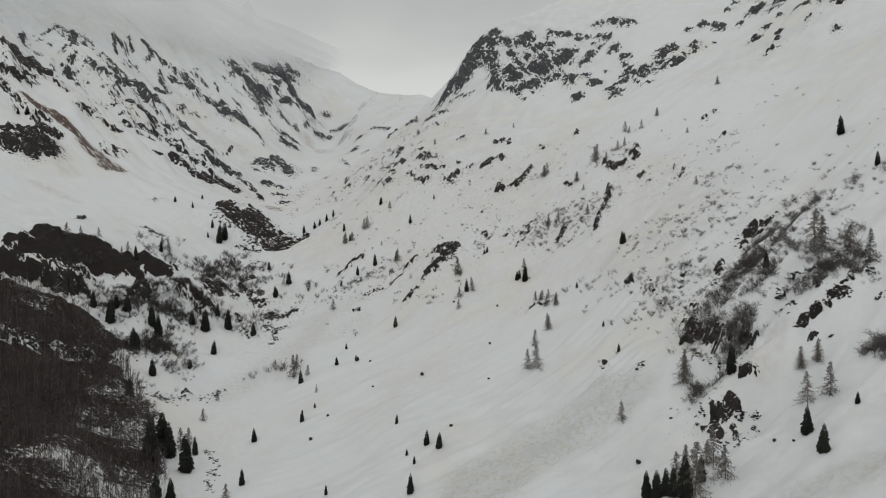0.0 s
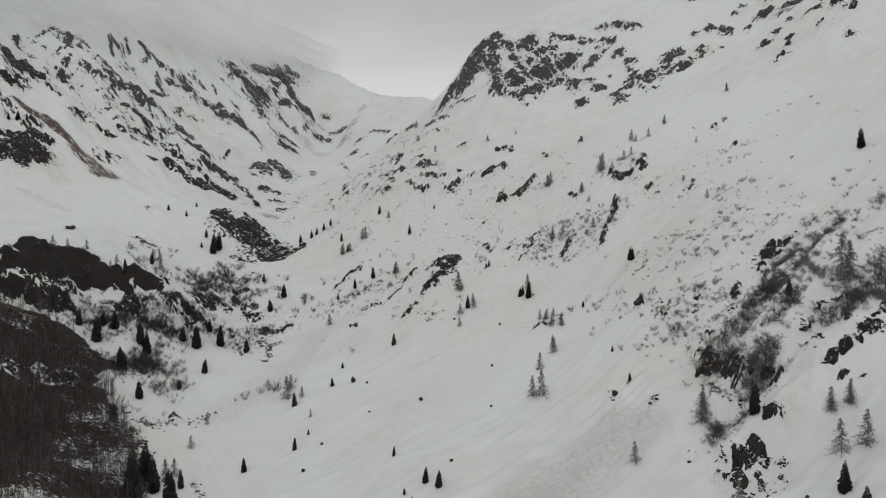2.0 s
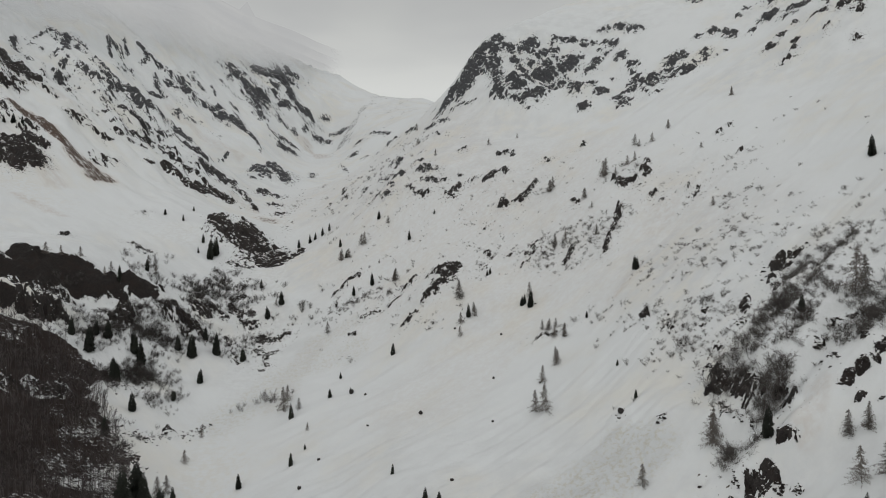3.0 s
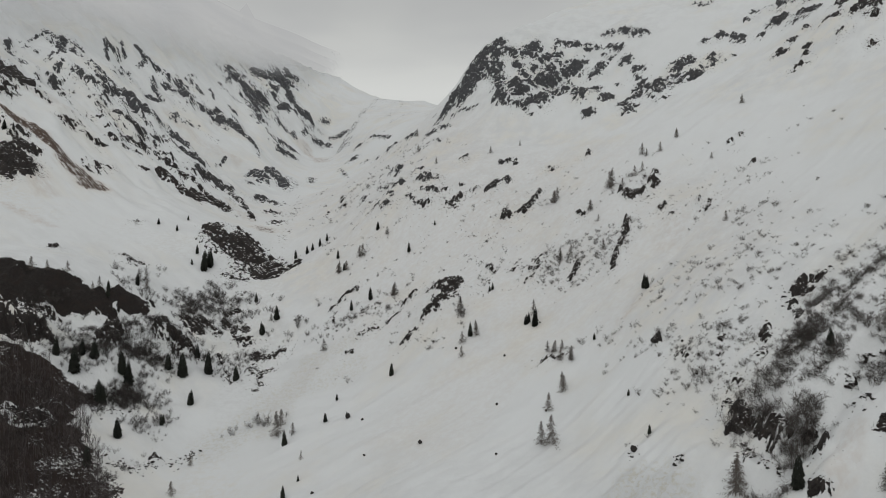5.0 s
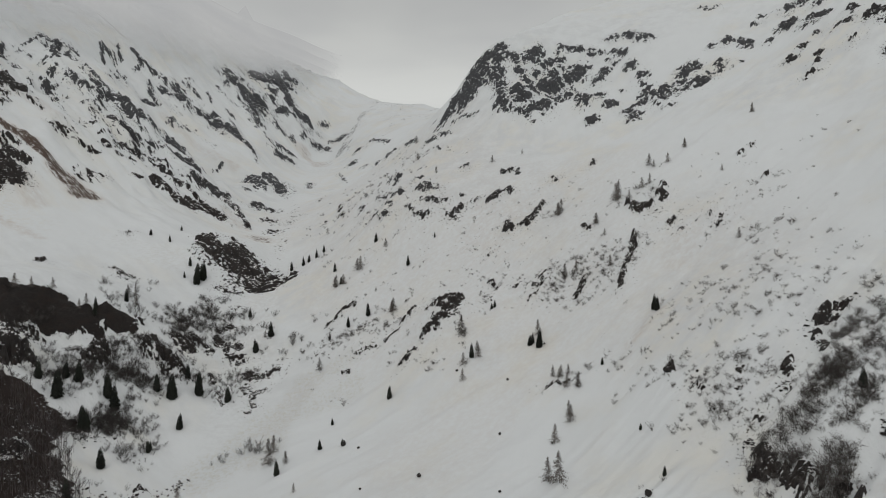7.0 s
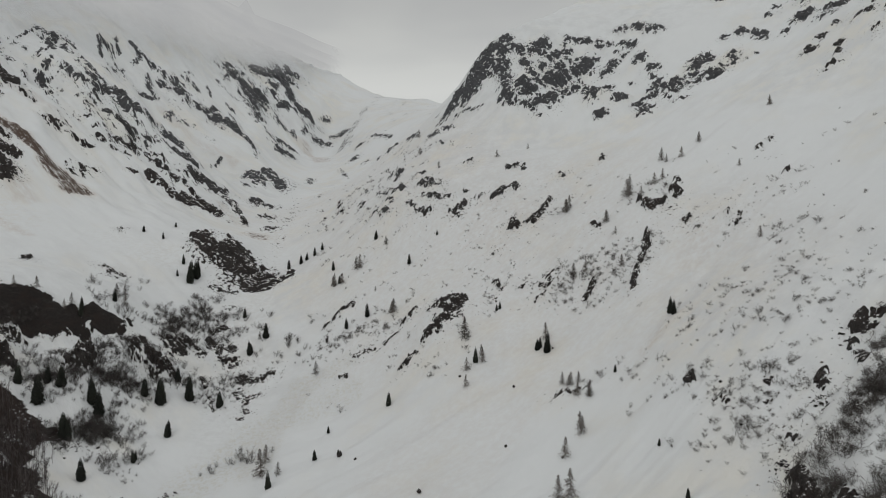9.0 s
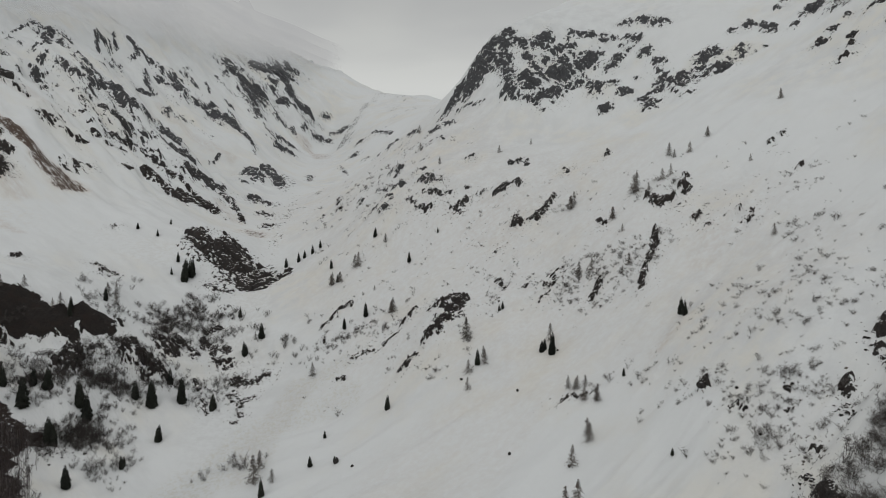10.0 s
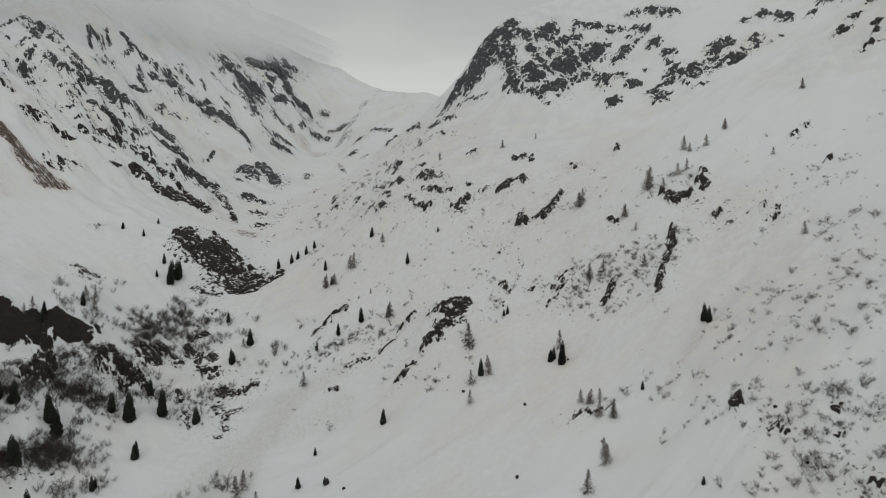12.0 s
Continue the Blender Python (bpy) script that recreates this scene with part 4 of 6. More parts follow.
def rock_material():
    """Dark crag rock, greyed with distance as haze, with snow lying on what faces up."""
    m, n, l, bsdf = material("crag_rock")
    geo = n.new("ShaderNodeNewGeometry")
    pos = geo.outputs["Position"]
    sep = n.new("ShaderNodeSeparateXYZ")
    l.new(geo.outputs["Normal"], sep.inputs[0])
    r1, r2, r3 = noise_node(n, l, pos, 0.3, 6, 0.6), noise_node(n, l, pos, 2.2, 5, 0.7), noise_node(n, l, pos, 0.8, 5, 0.6)
    haze_pale = n.new("ShaderNodeAttribute")
    haze_pale.attribute_name = "haze_pale"
    dark = mix(n, l, ramp(n, l, r2, 0.3, 0.75), (0.010, 0.008, 0.0075), (0.046, 0.039, 0.036))
    stone = mix(n, l, ramp(n, l, r1, 0.45, 0.7), dark, (0.033, 0.0235, 0.020))
    # the lighter grey of far crags is haze mixed into the stone colour
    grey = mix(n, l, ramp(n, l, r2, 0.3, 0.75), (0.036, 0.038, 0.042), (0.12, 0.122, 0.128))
    stone = mix(n, l, haze_pale.outputs["Fac"], stone, grey)
    bare = n.new("ShaderNodeAttribute")
    bare.attribute_name = "bare"
    v = math_node(n, l, "MULTIPLY_ADD", math_node(n, l, "SUBTRACT", r3, 0.5), 0.9, sep.outputs["Z"])
    v = math_node(n, l, "MULTIPLY_ADD", math_node(n, l, "SUBTRACT", r1, 0.5), 0.9, v)
    v = math_node(n, l, "MULTIPLY_ADD", bare.outputs["Fac"], -0.39, v)
    cap = ramp(n, l, v, 0.50, 0.57)
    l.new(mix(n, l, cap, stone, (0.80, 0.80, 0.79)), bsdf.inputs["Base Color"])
    bsdf.inputs["Roughness"].default_value = 0.8
    b = put(n, "ShaderNodeBump", Strength=0.7, Distance=0.5)
    l.new(math_node(n, l, "ADD", r2, r3), b.inputs["Height"])
    l.new(b.outputs[0], bsdf.inputs["Normal"])
    return m


def plant_material(name, a, b, scale=1.5, rough=0.8):
    m, n, l, bsdf = material(name)
    pos = n.new("ShaderNodeNewGeometry").outputs["Position"]
    info = n.new("ShaderNodeObjectInfo").outputs["Random"]
    f = noise_node(n, l, pos, scale, 3, 0.6)
    f = math_node(n, l, "MULTIPLY_ADD", math_node(n, l, "SUBTRACT", info, 0.5), 0.5, f)
    l.new(mix(n, l, ramp(n, l, f, 0.25, 0.75), a, b), bsdf.inputs["Base Color"])
    bsdf.inputs["Roughness"].default_value = rough
    return m


GROUND_MAT = ground_material()
ROCK_MAT = rock_material()
NEEDLE = plant_material("spruce_needles", (0.014, 0.0165, 0.012), (0.036, 0.041, 0.030))
BARK = plant_material("spruce_bark", (0.045, 0.034, 0.028), (0.10, 0.078, 0.062))
LARCH_TWIG = plant_material("larch_twigs", (0.085, 0.075, 0.066), (0.18, 0.158, 0.14))
LARCH_BARK = plant_material("larch_bark", (0.07, 0.058, 0.05), (0.15, 0.125, 0.105))
SHRUB_MAT = plant_material("alder_twigs", (0.050, 0.044, 0.041), (0.14, 0.126, 0.116))
WOOD_MAT = plant_material("beech_bark", (0.034, 0.026, 0.026), (0.15, 0.130, 0.126), 0.10)
WOOD_TWIG = plant_material("beech_twigs", (0.014, 0.0095, 0.0095), (0.034, 0.024, 0.024), 0.2)


# ---- the ground: one sheet ----
def steps_along(marks):
    """Uneven grid lines: (start, end, step at start, step at end)."""
    out = [marks[0][0]]
    for a, b, s0, s1 in marks:
        v = out[-1]
        while v < b - 1e-6:
            v = min(v + s0 + (s1 - s0) * (v - a) / (b - a), b)
            out.append(v)
    return np.array(out)


def sheet(name, co, faces, mats, smoothed=True):
    mesh = bpy.data.meshes.new(name)
    k = faces.shape[1]
    mesh.vertices.add(len(co))
    mesh.vertices.foreach_set("co", np.ascontiguousarray(co, np.float32).ravel())
    mesh.loops.add(faces.size)
    mesh.loops.foreach_set("vertex_index", np.ascontiguousarray(faces, np.int32).ravel())
    mesh.polygons.add(len(faces))
    mesh.polygons.foreach_set("loop_start", np.arange(0, faces.size, k, dtype=np.int32))
    mesh.polygons.foreach_set("use_smooth", np.full(len(faces), smoothed))
    for mt in mats:
        mesh.materials.append(mt)
    mesh.update()
    return mesh


def build_ground():
    gx = steps_along([(-1900, -750, 40, 5), (-750, -350, 3, 2.8), (-350, 60, 2.2, 2.2), (60, 185, 1.1, 1.1), (185, 400, 2.2, 2.4), (400, 1900, 4, 40)])
    gy = steps_along([(-700, 110, 40, 3), (110, 160, 2.2, 2.2), (160, 310, 1.1, 1.1), (310, 820, 2.2, 2.4), (820, 1500, 2.5, 4.5), (1500, 2100, 6, 10), (2100, 3200, 12, 60)])
    GX, GY = np.meshgrid(gx, gy)
    GZ = ground_height(GX, GY)
    nx, ny = len(gx), len(gy)
    idx = np.arange(nx * ny).reshape(ny, nx)
    quads = np.stack([idx[:-1, :-1], idx[:-1, 1:], idx[1:, 1:], idx[1:, :-1]], -1).reshape(-1, 4)
    mesh = sheet("ground", np.stack([GX, GY, GZ], -1).reshape(-1, 3), quads, [GROUND_MAT])
    x, y = GX.ravel(), GY.ravel()
    for kind in ("rock", "dirt", "debris"):
        a = mesh.attributes.new(kind, "FLOAT", "POINT")
        v = band_field(x, y, kind)
        if kind == "rock":
            s, t, side = grain(x, y)
            high = smooth(620, 800, y) * (1 - side) * smooth(20, 140, axis_x(y) - x)
            high = high * (1 - smooth(400, 480, GZ.ravel()))
            v = np.maximum(v, high * np.clip(0.02 + 0.6 * fbm(s / 240, t / 55, 4, 61), 0, 0.30))
            head = smooth(1150, 1500, y) * side
            v = np.maximum(v, head * np.clip(0.12 + 0.55 * fbm(x / 70, y / 70, 3, 62), 0, 0.36))
            mid = side * smooth(520, 600, y) * (1 - smooth(760, 1200, y)) * (1 - smooth(0, 60, x + 20))
            v = np.maximum(v, mid * np.clip(0.08 + 0.5 * fbm(x / 30, y / 30, 3, 63), 0, 0.32))
        a.data.foreach_set("value", v.astype(np.float32))
    wob = 9 * perlin(x / 30, y / 30, 31) + 4 * perlin(x / 9, y / 9, 32)
    a = mesh.attributes.new("litter", "FLOAT", "POINT")
    a.data.foreach_set("value", ((1 - smooth(0.35, 0.5, band_field(x, y, "rock"))) * inside(x + wob, y + wob, FOREST) * (0.60 + 0.40 * smooth(0, 60, (-(x + 157) * 184 - (y - 334) * 69) / 196)) * (0.92 + 0.5 * perlin(x / 34, y / 34, 33) + 0.3 * perlin(x / 11, y / 11, 34))).astype(np.float32))
    a = mesh.attributes.new("seam", "FLOAT", "POINT")
    border = np.minimum(np.abs(x - axis_x(y)), np.where(x < axis_x(y), np.abs(y - 575), 999))
    a.data.foreach_set("value", (1 - smooth(8 + y * 0.004, 22 + y * 0.004, border)).astype(np.float32))
    s, t, side = grain(x, y)
    patch = fbm(s / 70, t / 26, 3, 71)
    around = np.zeros(len(x))
    for x0, y0, x1, y1, half, share in OUTCROPS + CLIFF:
        m = (x > min(x0, x1) - 40) & (x < max(x0, x1) + 40) & (y > min(y0, y1) - 40) & (y < max(y0, y1) + 40)
        ux, uy = x1 - x0, y1 - y0
        f = np.clip(((x[m] - x0) * ux + (y[m] - y0) * uy) / (ux * ux + uy * uy + 1e-6), 0, 1)
        d = np.hypot(x[m] - x0 - f * ux, y[m] - y0 - f * uy)
        around[m] = np.maximum(around[m], 1 - smooth(half, half * 1.6 + 14, d))
    a = mesh.attributes.new("fleck", "FLOAT", "POINT")
    a.data.foreach_set("value", np.clip(around * (0.55 + 0.8 * patch), 0, 1).astype(np.float32))
    # share of painted haze, rising with distance up the valley
    a = mesh.attributes.new("haze_pale", "FLOAT", "POINT")
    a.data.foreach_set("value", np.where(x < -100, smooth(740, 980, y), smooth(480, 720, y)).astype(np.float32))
    s, t, side = grain(x, y)
    a = mesh.attributes.new("flow", "FLOAT_VECTOR", "POINT")
    a.data.foreach_set("vector", np.stack([s * np.where(side < 0.5, np.where(y > 575, 0.24, 0.5), 0.8), t, GZ.ravel() * np.where((side < 0.5) & (y > 575), 0.1, 0.4)], -1).astype(np.float32).ravel())
    return tagged(new("ground", mesh), "snow-covered alpine valley sides with bare rock bands", "ground", kind="structure")


ground = build_ground()


# ---- rock outcrops standing out of the snow ----
def cells(x, y, size, seed):
    """Broken blocks: each point's block number (0 to 1), its tilt, and the gap to the next block."""
    gx, gy = x / size, y / size
    ix, iy = np.floor(gx), np.floor(gy)
    f1, f2 = np.full(x.shape, 9.0), np.full(x.shape, 9.0)
    num, ox, oy = np.zeros(x.shape), np.zeros(x.shape), np.zeros(x.shape)
    for dx in (-1, 0, 1):
        for dy in (-1, 0, 1):
            px = ix + dx + lattice(ix + dx, iy + dy, seed) / 65536
            py = iy + dy + lattice(ix + dx, iy + dy, seed + 7) / 65536
            d = np.hypot(gx - px, gy - py)
            first = d < f1
            f2 = np.where(first, f1, np.minimum(f2, d))
            num = np.where(first, lattice(ix + dx, iy + dy, seed + 13) / 65536, num)
            ox, oy = np.where(first, gx - px, ox), np.where(first, gy - py, oy)
            f1 = np.where(first, d, f1)
    tilt = ox * np.cos(num * 40) + oy * np.sin(num * 40)
    return num, tilt, f2 - f1


def rock_outcrop(k, x0, y0, x1, y1, half, share, root=None):
    ux, uy = x1 - x0, y1 - y0
    long = math.hypot(ux, uy) + 1e-6
    ux, uy = ux / long, uy / long
    step = min(max(half / 12, 0.40), 0.85) if y0 < 600 else 1.3 if y0 < 850 else 2.2
    a = np.arange(-1.5 * half - 2, long + 1.5 * half + 2, step)
    b = np.arange(-1.5 * half - 2, 1.5 * half + 2, step)
    A, B = np.meshgrid(a, b)
    X, Y = x0 + ux * A - uy * B, y0 + uy * A + ux * B
    over = np.maximum(np.maximum(-A, A - long), 0)
    d = np.hypot(over, B) + half * 0.45 * perlin(X / (half + 2), Y / (half + 2), 200 + k) + 1.0 * perlin(X / 2.5, Y / 2.5, 300 + k) + 0.7 * perlin(X / 1.1, Y / 1.1, 350 + k)
    f = share * (1 - smooth(0.5 * half, 1.35 * half + 0.6, d))
    block = max(1.6, min(half * 0.34, 3.4))
    s, t, side = grain(X, Y)
    far = y0 > 600
    peak = far and x0 < -100
    stretch = 0.32 if peak else 0.8 if far else 0.75 if x0 < -170 else 0.6
    if far:
        block = max(3.6, min(half * 0.36, 7.5))
    ledge = far and x0 > 0
    if ledge:
        s, t, stretch = bare_height(X, Y) * 1.25 + 0.05 * t, t * 0.85, 1.0
    wx, wy = s * stretch + 0.3 * block * perlin(X / block, Y / block, 5), t + 0.3 * block * perlin(X / block, Y / block, 6)
    n1, t1, g1 = cells(wx, wy, block * 1.7, 400 + k)
    n2, t2, g2 = cells(wx, wy, block * 0.75, 500 + k)
    tall = min(max(half * 0.4, 2.0), 4.0) if far else min(max(half * 0.4, 0.45), 1.4 if x0 > 0 else 1.8)
    h = (f * 1.75 - 0.82 if far else f * 1.55 - 0.74) + 1.0 * (n1 - 0.5) + 0.45 * t1 + 0.7 * (n2 - 0.5) + 0.4 * t2 + 0.15 * perlin(X / 0.9, Y / 0.9, 9)
    h = h - (0.65 if far else 0.6) * (1 - smooth(0.0, 0.40 if far else 0.32, g1)) - 0.25 * (1 - smooth(0.0, 0.3, g2)) - 0.9 * (1 - smooth(0.0, 0.12, f))
    h = np.clip(h, -0.3, 1.2) * tall
    Z = ground_height(X, Y)
    e = 2.0
    sx = (bare_height(X + e, Y) - bare_height(X - e, Y)) / (2 * e)
    sy = (bare_height(X, Y + e) - bare_height(X, Y - e)) / (2 * e)
    push = np.maximum(h, 0) * 0.55
    co = np.stack([X - sx * push, Y - sy * push, Z + h * 0.85], -1).reshape(-1, 3)
    idx = np.arange(A.size).reshape(A.shape)
    quads = np.stack([idx[:-1, :-1], idx[:-1, 1:], idx[1:, 1:], idx[1:, :-1]], -1).reshape(-1, 4)
    quads = quads[(h.ravel()[quads].max(1) > -0.1)]
    if len(quads) < 16:
        return
    size = "large" if half * long > 250 else "small" if half * long < 60 else "middling"
    if root is None:
        root = new("rock_outcrop")
        tagged(root, size + " dark broken rock outcrop with snow on its ledges", "rock", "rock outcrops")
    # the separate crags of the outcrop
    tag = np.arange(len(co))
    while True:
        low = tag[quads].min(1)
        fresh = tag.copy()
        np.minimum.at(fresh, quads.ravel(), np.repeat(low, 4))
        fresh = fresh[fresh]
        if (fresh == tag).all():
            break
        tag = fresh
    group = tag[quads[:, 0]]
    names, counts = np.unique(group, return_counts=True)
    order = names[np.argsort(-counts)]
    sizes = np.sort(counts)[::-1]
    bits = [("crag", quads[group == g]) for g, c in zip(order[:9], sizes[:9]) if c >= 14]
    rest = quads[np.isin(group, order[len(bits):][sizes[len(bits):] >= (5 if far else 3)])]
    if len(rest) > 8:
        bits.append(("rubble", rest))
    for name, q in bits:
        used, inv = np.unique(q, return_inverse=True)
        mesh = sheet(name, co[used], inv.reshape(-1, 4), [ROCK_MAT], False)
        at = mesh.attributes.new("bare", "FLOAT", "POINT")
        # one painted haze share for the whole crag, from its distance
        pl = mesh.attributes.new("haze_pale", "FLOAT", "POINT")
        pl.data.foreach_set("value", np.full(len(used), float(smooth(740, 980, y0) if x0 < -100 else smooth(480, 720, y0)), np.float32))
        at.data.foreach_set("value", np.full(len(used), 0.20 + 0.65 * share if far else (0.32 + 0.36 * share if x0 > 0 else min(0.30 + 0.5 * share, 0.8)), np.float32))
        ob = new(name, mesh)
        ob.parent = root
        if name == "rubble":
            tagged(ob, "loose snowy rock rubble", kind="stuff")


for number, row in enumerate(OUTCROPS):
    rock_outcrop(number, *row)
rock_cliff = tagged(new("rock_cliff"), "long grey broken cliff band with snowy ledges", "cliff")
for number, row in enumerate(CLIFF):
    rock_outcrop(1000 + number, *row, rock_cliff)


def ledge_rubble():
    """Small broken ledges and stones with snow on top, strewn along the steep bands."""
    rng = np.random.default_rng(31)
    cube = np.array([(x, y, z) for z in (-1, 1) for y in (-1, 1) for x in (-1, 1)], float)
    sides = np.array([[0, 2, 3, 1], [4, 5, 7, 6], [0, 1, 5, 4], [2, 6, 7, 3], [0, 4, 6, 2], [1, 3, 7, 5]])
    cos, fs, count = [], [], 0
    for x0, y0, x1, y1, half, share in LEDGES:
        long = math.hypot(x1 - x0, y1 - y0)
        for q in range(int(5 + (long + 2 * half) * 2.0)):
            f, off = rng.random(), rng.normal(0, 0.9 * half, 2)
            x, y = x0 + (x1 - x0) * f + off[0], y0 + (y1 - y0) * f + off[1]
            around = bare_height(np.array([x + 1.5, x - 1.5, x, x]), np.array([y, y, y + 1.5, y - 1.5]))
            turn = math.atan2(around[2] - around[3], around[0] - around[1]) + math.pi / 2 + rng.normal(0, 0.35)
            size = 0.16 + 0.6 * rng.random() ** 2.2
            p = cube * (1 + rng.normal(0, 0.3, (8, 3)))
            p[4:, :2] *= 0.62
            p = p * np.array([1.15, 0.85, 0.55]) * size
            c, sn = math.cos(turn), math.sin(turn)
            z = float(ground_height(np.array([x]), np.array([y]))[0])
            cos.append(np.stack([x + p[:, 0] * c - p[:, 1] * sn, y + p[:, 0] * sn + p[:, 1] * c, z + p[:, 2] + 0.1 * size], -1))
            fs.append(sides + count)
            count += 8
    mesh = sheet("rock_rubble", np.concatenate(cos), np.concatenate(fs), [ROCK_MAT], False)
    mesh.attributes.new("bare", "FLOAT", "POINT").data.foreach_set("value", np.full(count, 0.35, np.float32))
    mesh.attributes.new("haze_pale", "FLOAT", "POINT").data.foreach_set("value", np.zeros(count, np.float32))
    tagged(new("rock_rubble", mesh), "small dark snow-capped ledges and stones on the steep gully sides", "rocks", kind="stuff")


ledge_rubble()


# ---- plants ----
def prisms(p0, p1, r0, r1):
    """Three-sided tapered sticks from p0 to p1; arrays of n."""
    p0, p1 = np.asarray(p0, float), np.asarray(p1, float)
    n = len(p0)
    ax = p1 - p0
    ax /= np.linalg.norm(ax, axis=1, keepdims=True) + 1e-9
    ref = np.where(np.abs(ax[:, 2:3]) > 0.9, np.array([[1.0, 0, 0]]), np.array([[0, 0, 1.0]]))
    u = np.cross(ax, ref)
    u /= np.linalg.norm(u, axis=1, keepdims=True)
    w = np.cross(ax, u)
    rings = []
    for p, r in ((p0, r0), (p1, r1)):
        r = np.broadcast_to(np.asarray(r, float), (n,))[:, None]
        for k in range(3):
            a = 2.0944 * k
            rings.append(p + r * (math.cos(a) * u + math.sin(a) * w))
    co = np.stack(rings, 1).reshape(-1, 3)
    base = np.arange(n)[:, None] * 6
    f = np.array([[0, 1, 4, 3], [1, 2, 5, 4], [2, 0, 3, 5]])
    return co, (base[:, :, None] + f[None]).reshape(-1, 4)


def kites(p0, p1, width, up):
    """Flat four-cornered sprays from p0 to p1, widest past the middle."""
    p0, p1 = np.asarray(p0, float), np.asarray(p1, float)
    ax = p1 - p0
    s = np.cross(ax, up)
    s /= np.linalg.norm(s, axis=1, keepdims=True) + 1e-9
    mid = p0 + 0.6 * ax
    co = np.stack([p0, mid - s * width[:, None] / 2, p1, mid + s * width[:, None] / 2], 1).reshape(-1, 3)
    return co, np.arange(len(p0) * 4).reshape(-1, 4)


def merge(*pieces):
    cos, fs, n = [], [], 0
    for c, f in pieces:
        cos.append(c)
        fs.append(f + n)
        n += len(c)
    return np.concatenate(cos), np.concatenate(fs)


def part(name, piece, mt, parent, label="", smoothed=False):
    ob = new(name, sheet(name, piece[0], piece[1], [mt], smoothed))
    ob.parent = parent
    if label:
        tagged(ob, label)
    return ob


def trunk_piece(rng, height, r):
    zs = np.linspace(0, height, 6)
    off = np.cumsum(rng.normal(0, 0.012 * height, (6, 2)), 0) * 0.4
    pts = np.column_stack([off - off[0], zs])
    pts[0, 2] = -0.6
    rad = r * (1 - zs / height * 0.9)
    return prisms(pts[:-1], pts[1:], rad[:-1], rad[1:]), pts


def spruce_model(seed, width, full):
    """A spruce one metre high: tapered trunk and whorls of drooping sprays."""
    rng = np.random.default_rng(seed)
    root = new("spruce")
    tp, pts = trunk_piece(rng, 1.0, 0.016)
    a, b, w, up = [], [], [], []
    for z in np.linspace(0.05, 0.97, 26):
        reach = 0.5 * width * (1 - z) ** full * (0.5 + 0.5 * min(z / 0.25, 1)) * (0.85 + 0.3 * rng.random()) + 0.014
        count = int(6 + 5 * (1 - z))
        turn = rng.random() * 6.28
        for k in range(count):
            if rng.random() < 0.10:
                continue
            t = turn + 6.283 * (k + 0.5 * rng.random()) / count
            rr = reach * (0.8 + 0.3 * rng.random())
            out = np.array([math.cos(t), math.sin(t), 0])
            p = np.array([0, 0, z])
            droop = rr * (0.25 + 0.35 * rng.random())
            tip = p + out * rr - np.array([0, 0, droop])
            a.append(p), b.append(tip), w.append(rr * 0.55), up.append((0, 0, 1))
            for q in (-1, 1):
                side = np.array([-out[1], out[0], 0]) * q
                m0 = p + (tip - p) * 0.35
                a.append(m0), b.append(m0 + (tip - p) * 0.5 + side * rr * 0.35 - np.array([0, 0, 0.1 * rr]))
                w.append(rr * 0.32), up.append((0, 0, 1))
            m0 = p + (tip - p) * 0.3
            a.append(m0), b.append(tip - np.array([0, 0, 0.22 * rr])), w.append(rr * 0.4), up.append(np.cross(out, (0, 0, 1)))
    a.append((0, 0, 0.93)), b.append((0, 0, 1.0)), w.append(0.02), up.append((1, 0, 0))
    part("trunk", tp, BARK, root, "brown bark")
    part("crown", kites(a, b, np.array(w), np.array(up, float)), NEEDLE, root, "dark green needles")
    return root


def larch_model(seed, width):
    """A leafless larch one metre high: trunk, bare boughs and hanging twigs."""
    rng = np.random.default_rng(seed)
    root = new("larch")
    tp, pts = trunk_piece(rng, 1.0, 0.014)
    a, b, r0, ka, kb = [], [], [], [], []
    for z in np.linspace(0.12, 0.97, 22):
        reach = 0.5 * width * (1 - z) ** 0.8 * (0.7 + 0.6 * rng.random()) + 0.012
        for k in range(7):
            t = rng.random() * 6.283
            rr = reach * (0.55 + 0.45 * rng.random())
            p = np.array([0, 0, z])
            tip = p + np.array([math.cos(t) * rr, math.sin(t) * rr, -rr * (0.1 + 0.5 * rng.random())])
            a.append(p), b.append(tip), r0.append(0.0026)
            for q in range(10):
                f = 0.15 + 0.8 * rng.random()
                m = p + (tip - p) * f
                ka.append(m)
                kb.append(m + np.array([rng.normal(0, 0.3), rng.normal(0, 0.3), -0.35 - 0.3 * rng.random()]) * (0.04 + 0.16 * rr))
    boughs = prisms(a, b, np.array(r0), np.array(r0) * 0.4)
    twigs = kites(ka, kb, np.full(len(ka), 0.012), rng.normal(0, 1, (len(ka), 3)))
    part("trunk", tp, LARCH_BARK, root, "grey-brown bark")
    part("crown", merge(boughs, twigs), LARCH_TWIG, root, "leafless brown twigs")
    return root


SPRUCES = [spruce_model(k, w, f) for k, (w, f) in enumerate(((0.42, 0.62), (0.46, 0.6), (0.40, 0.5), (0.46, 0.72), (0.50, 0.62)))]
LARCHES = [larch_model(20 + k, w) for k, w in enumerate((0.92, 0.80, 1.0, 0.76))]
planted = {"spruce": 0, "larch": 0}
tree_rng = random.Random(5)


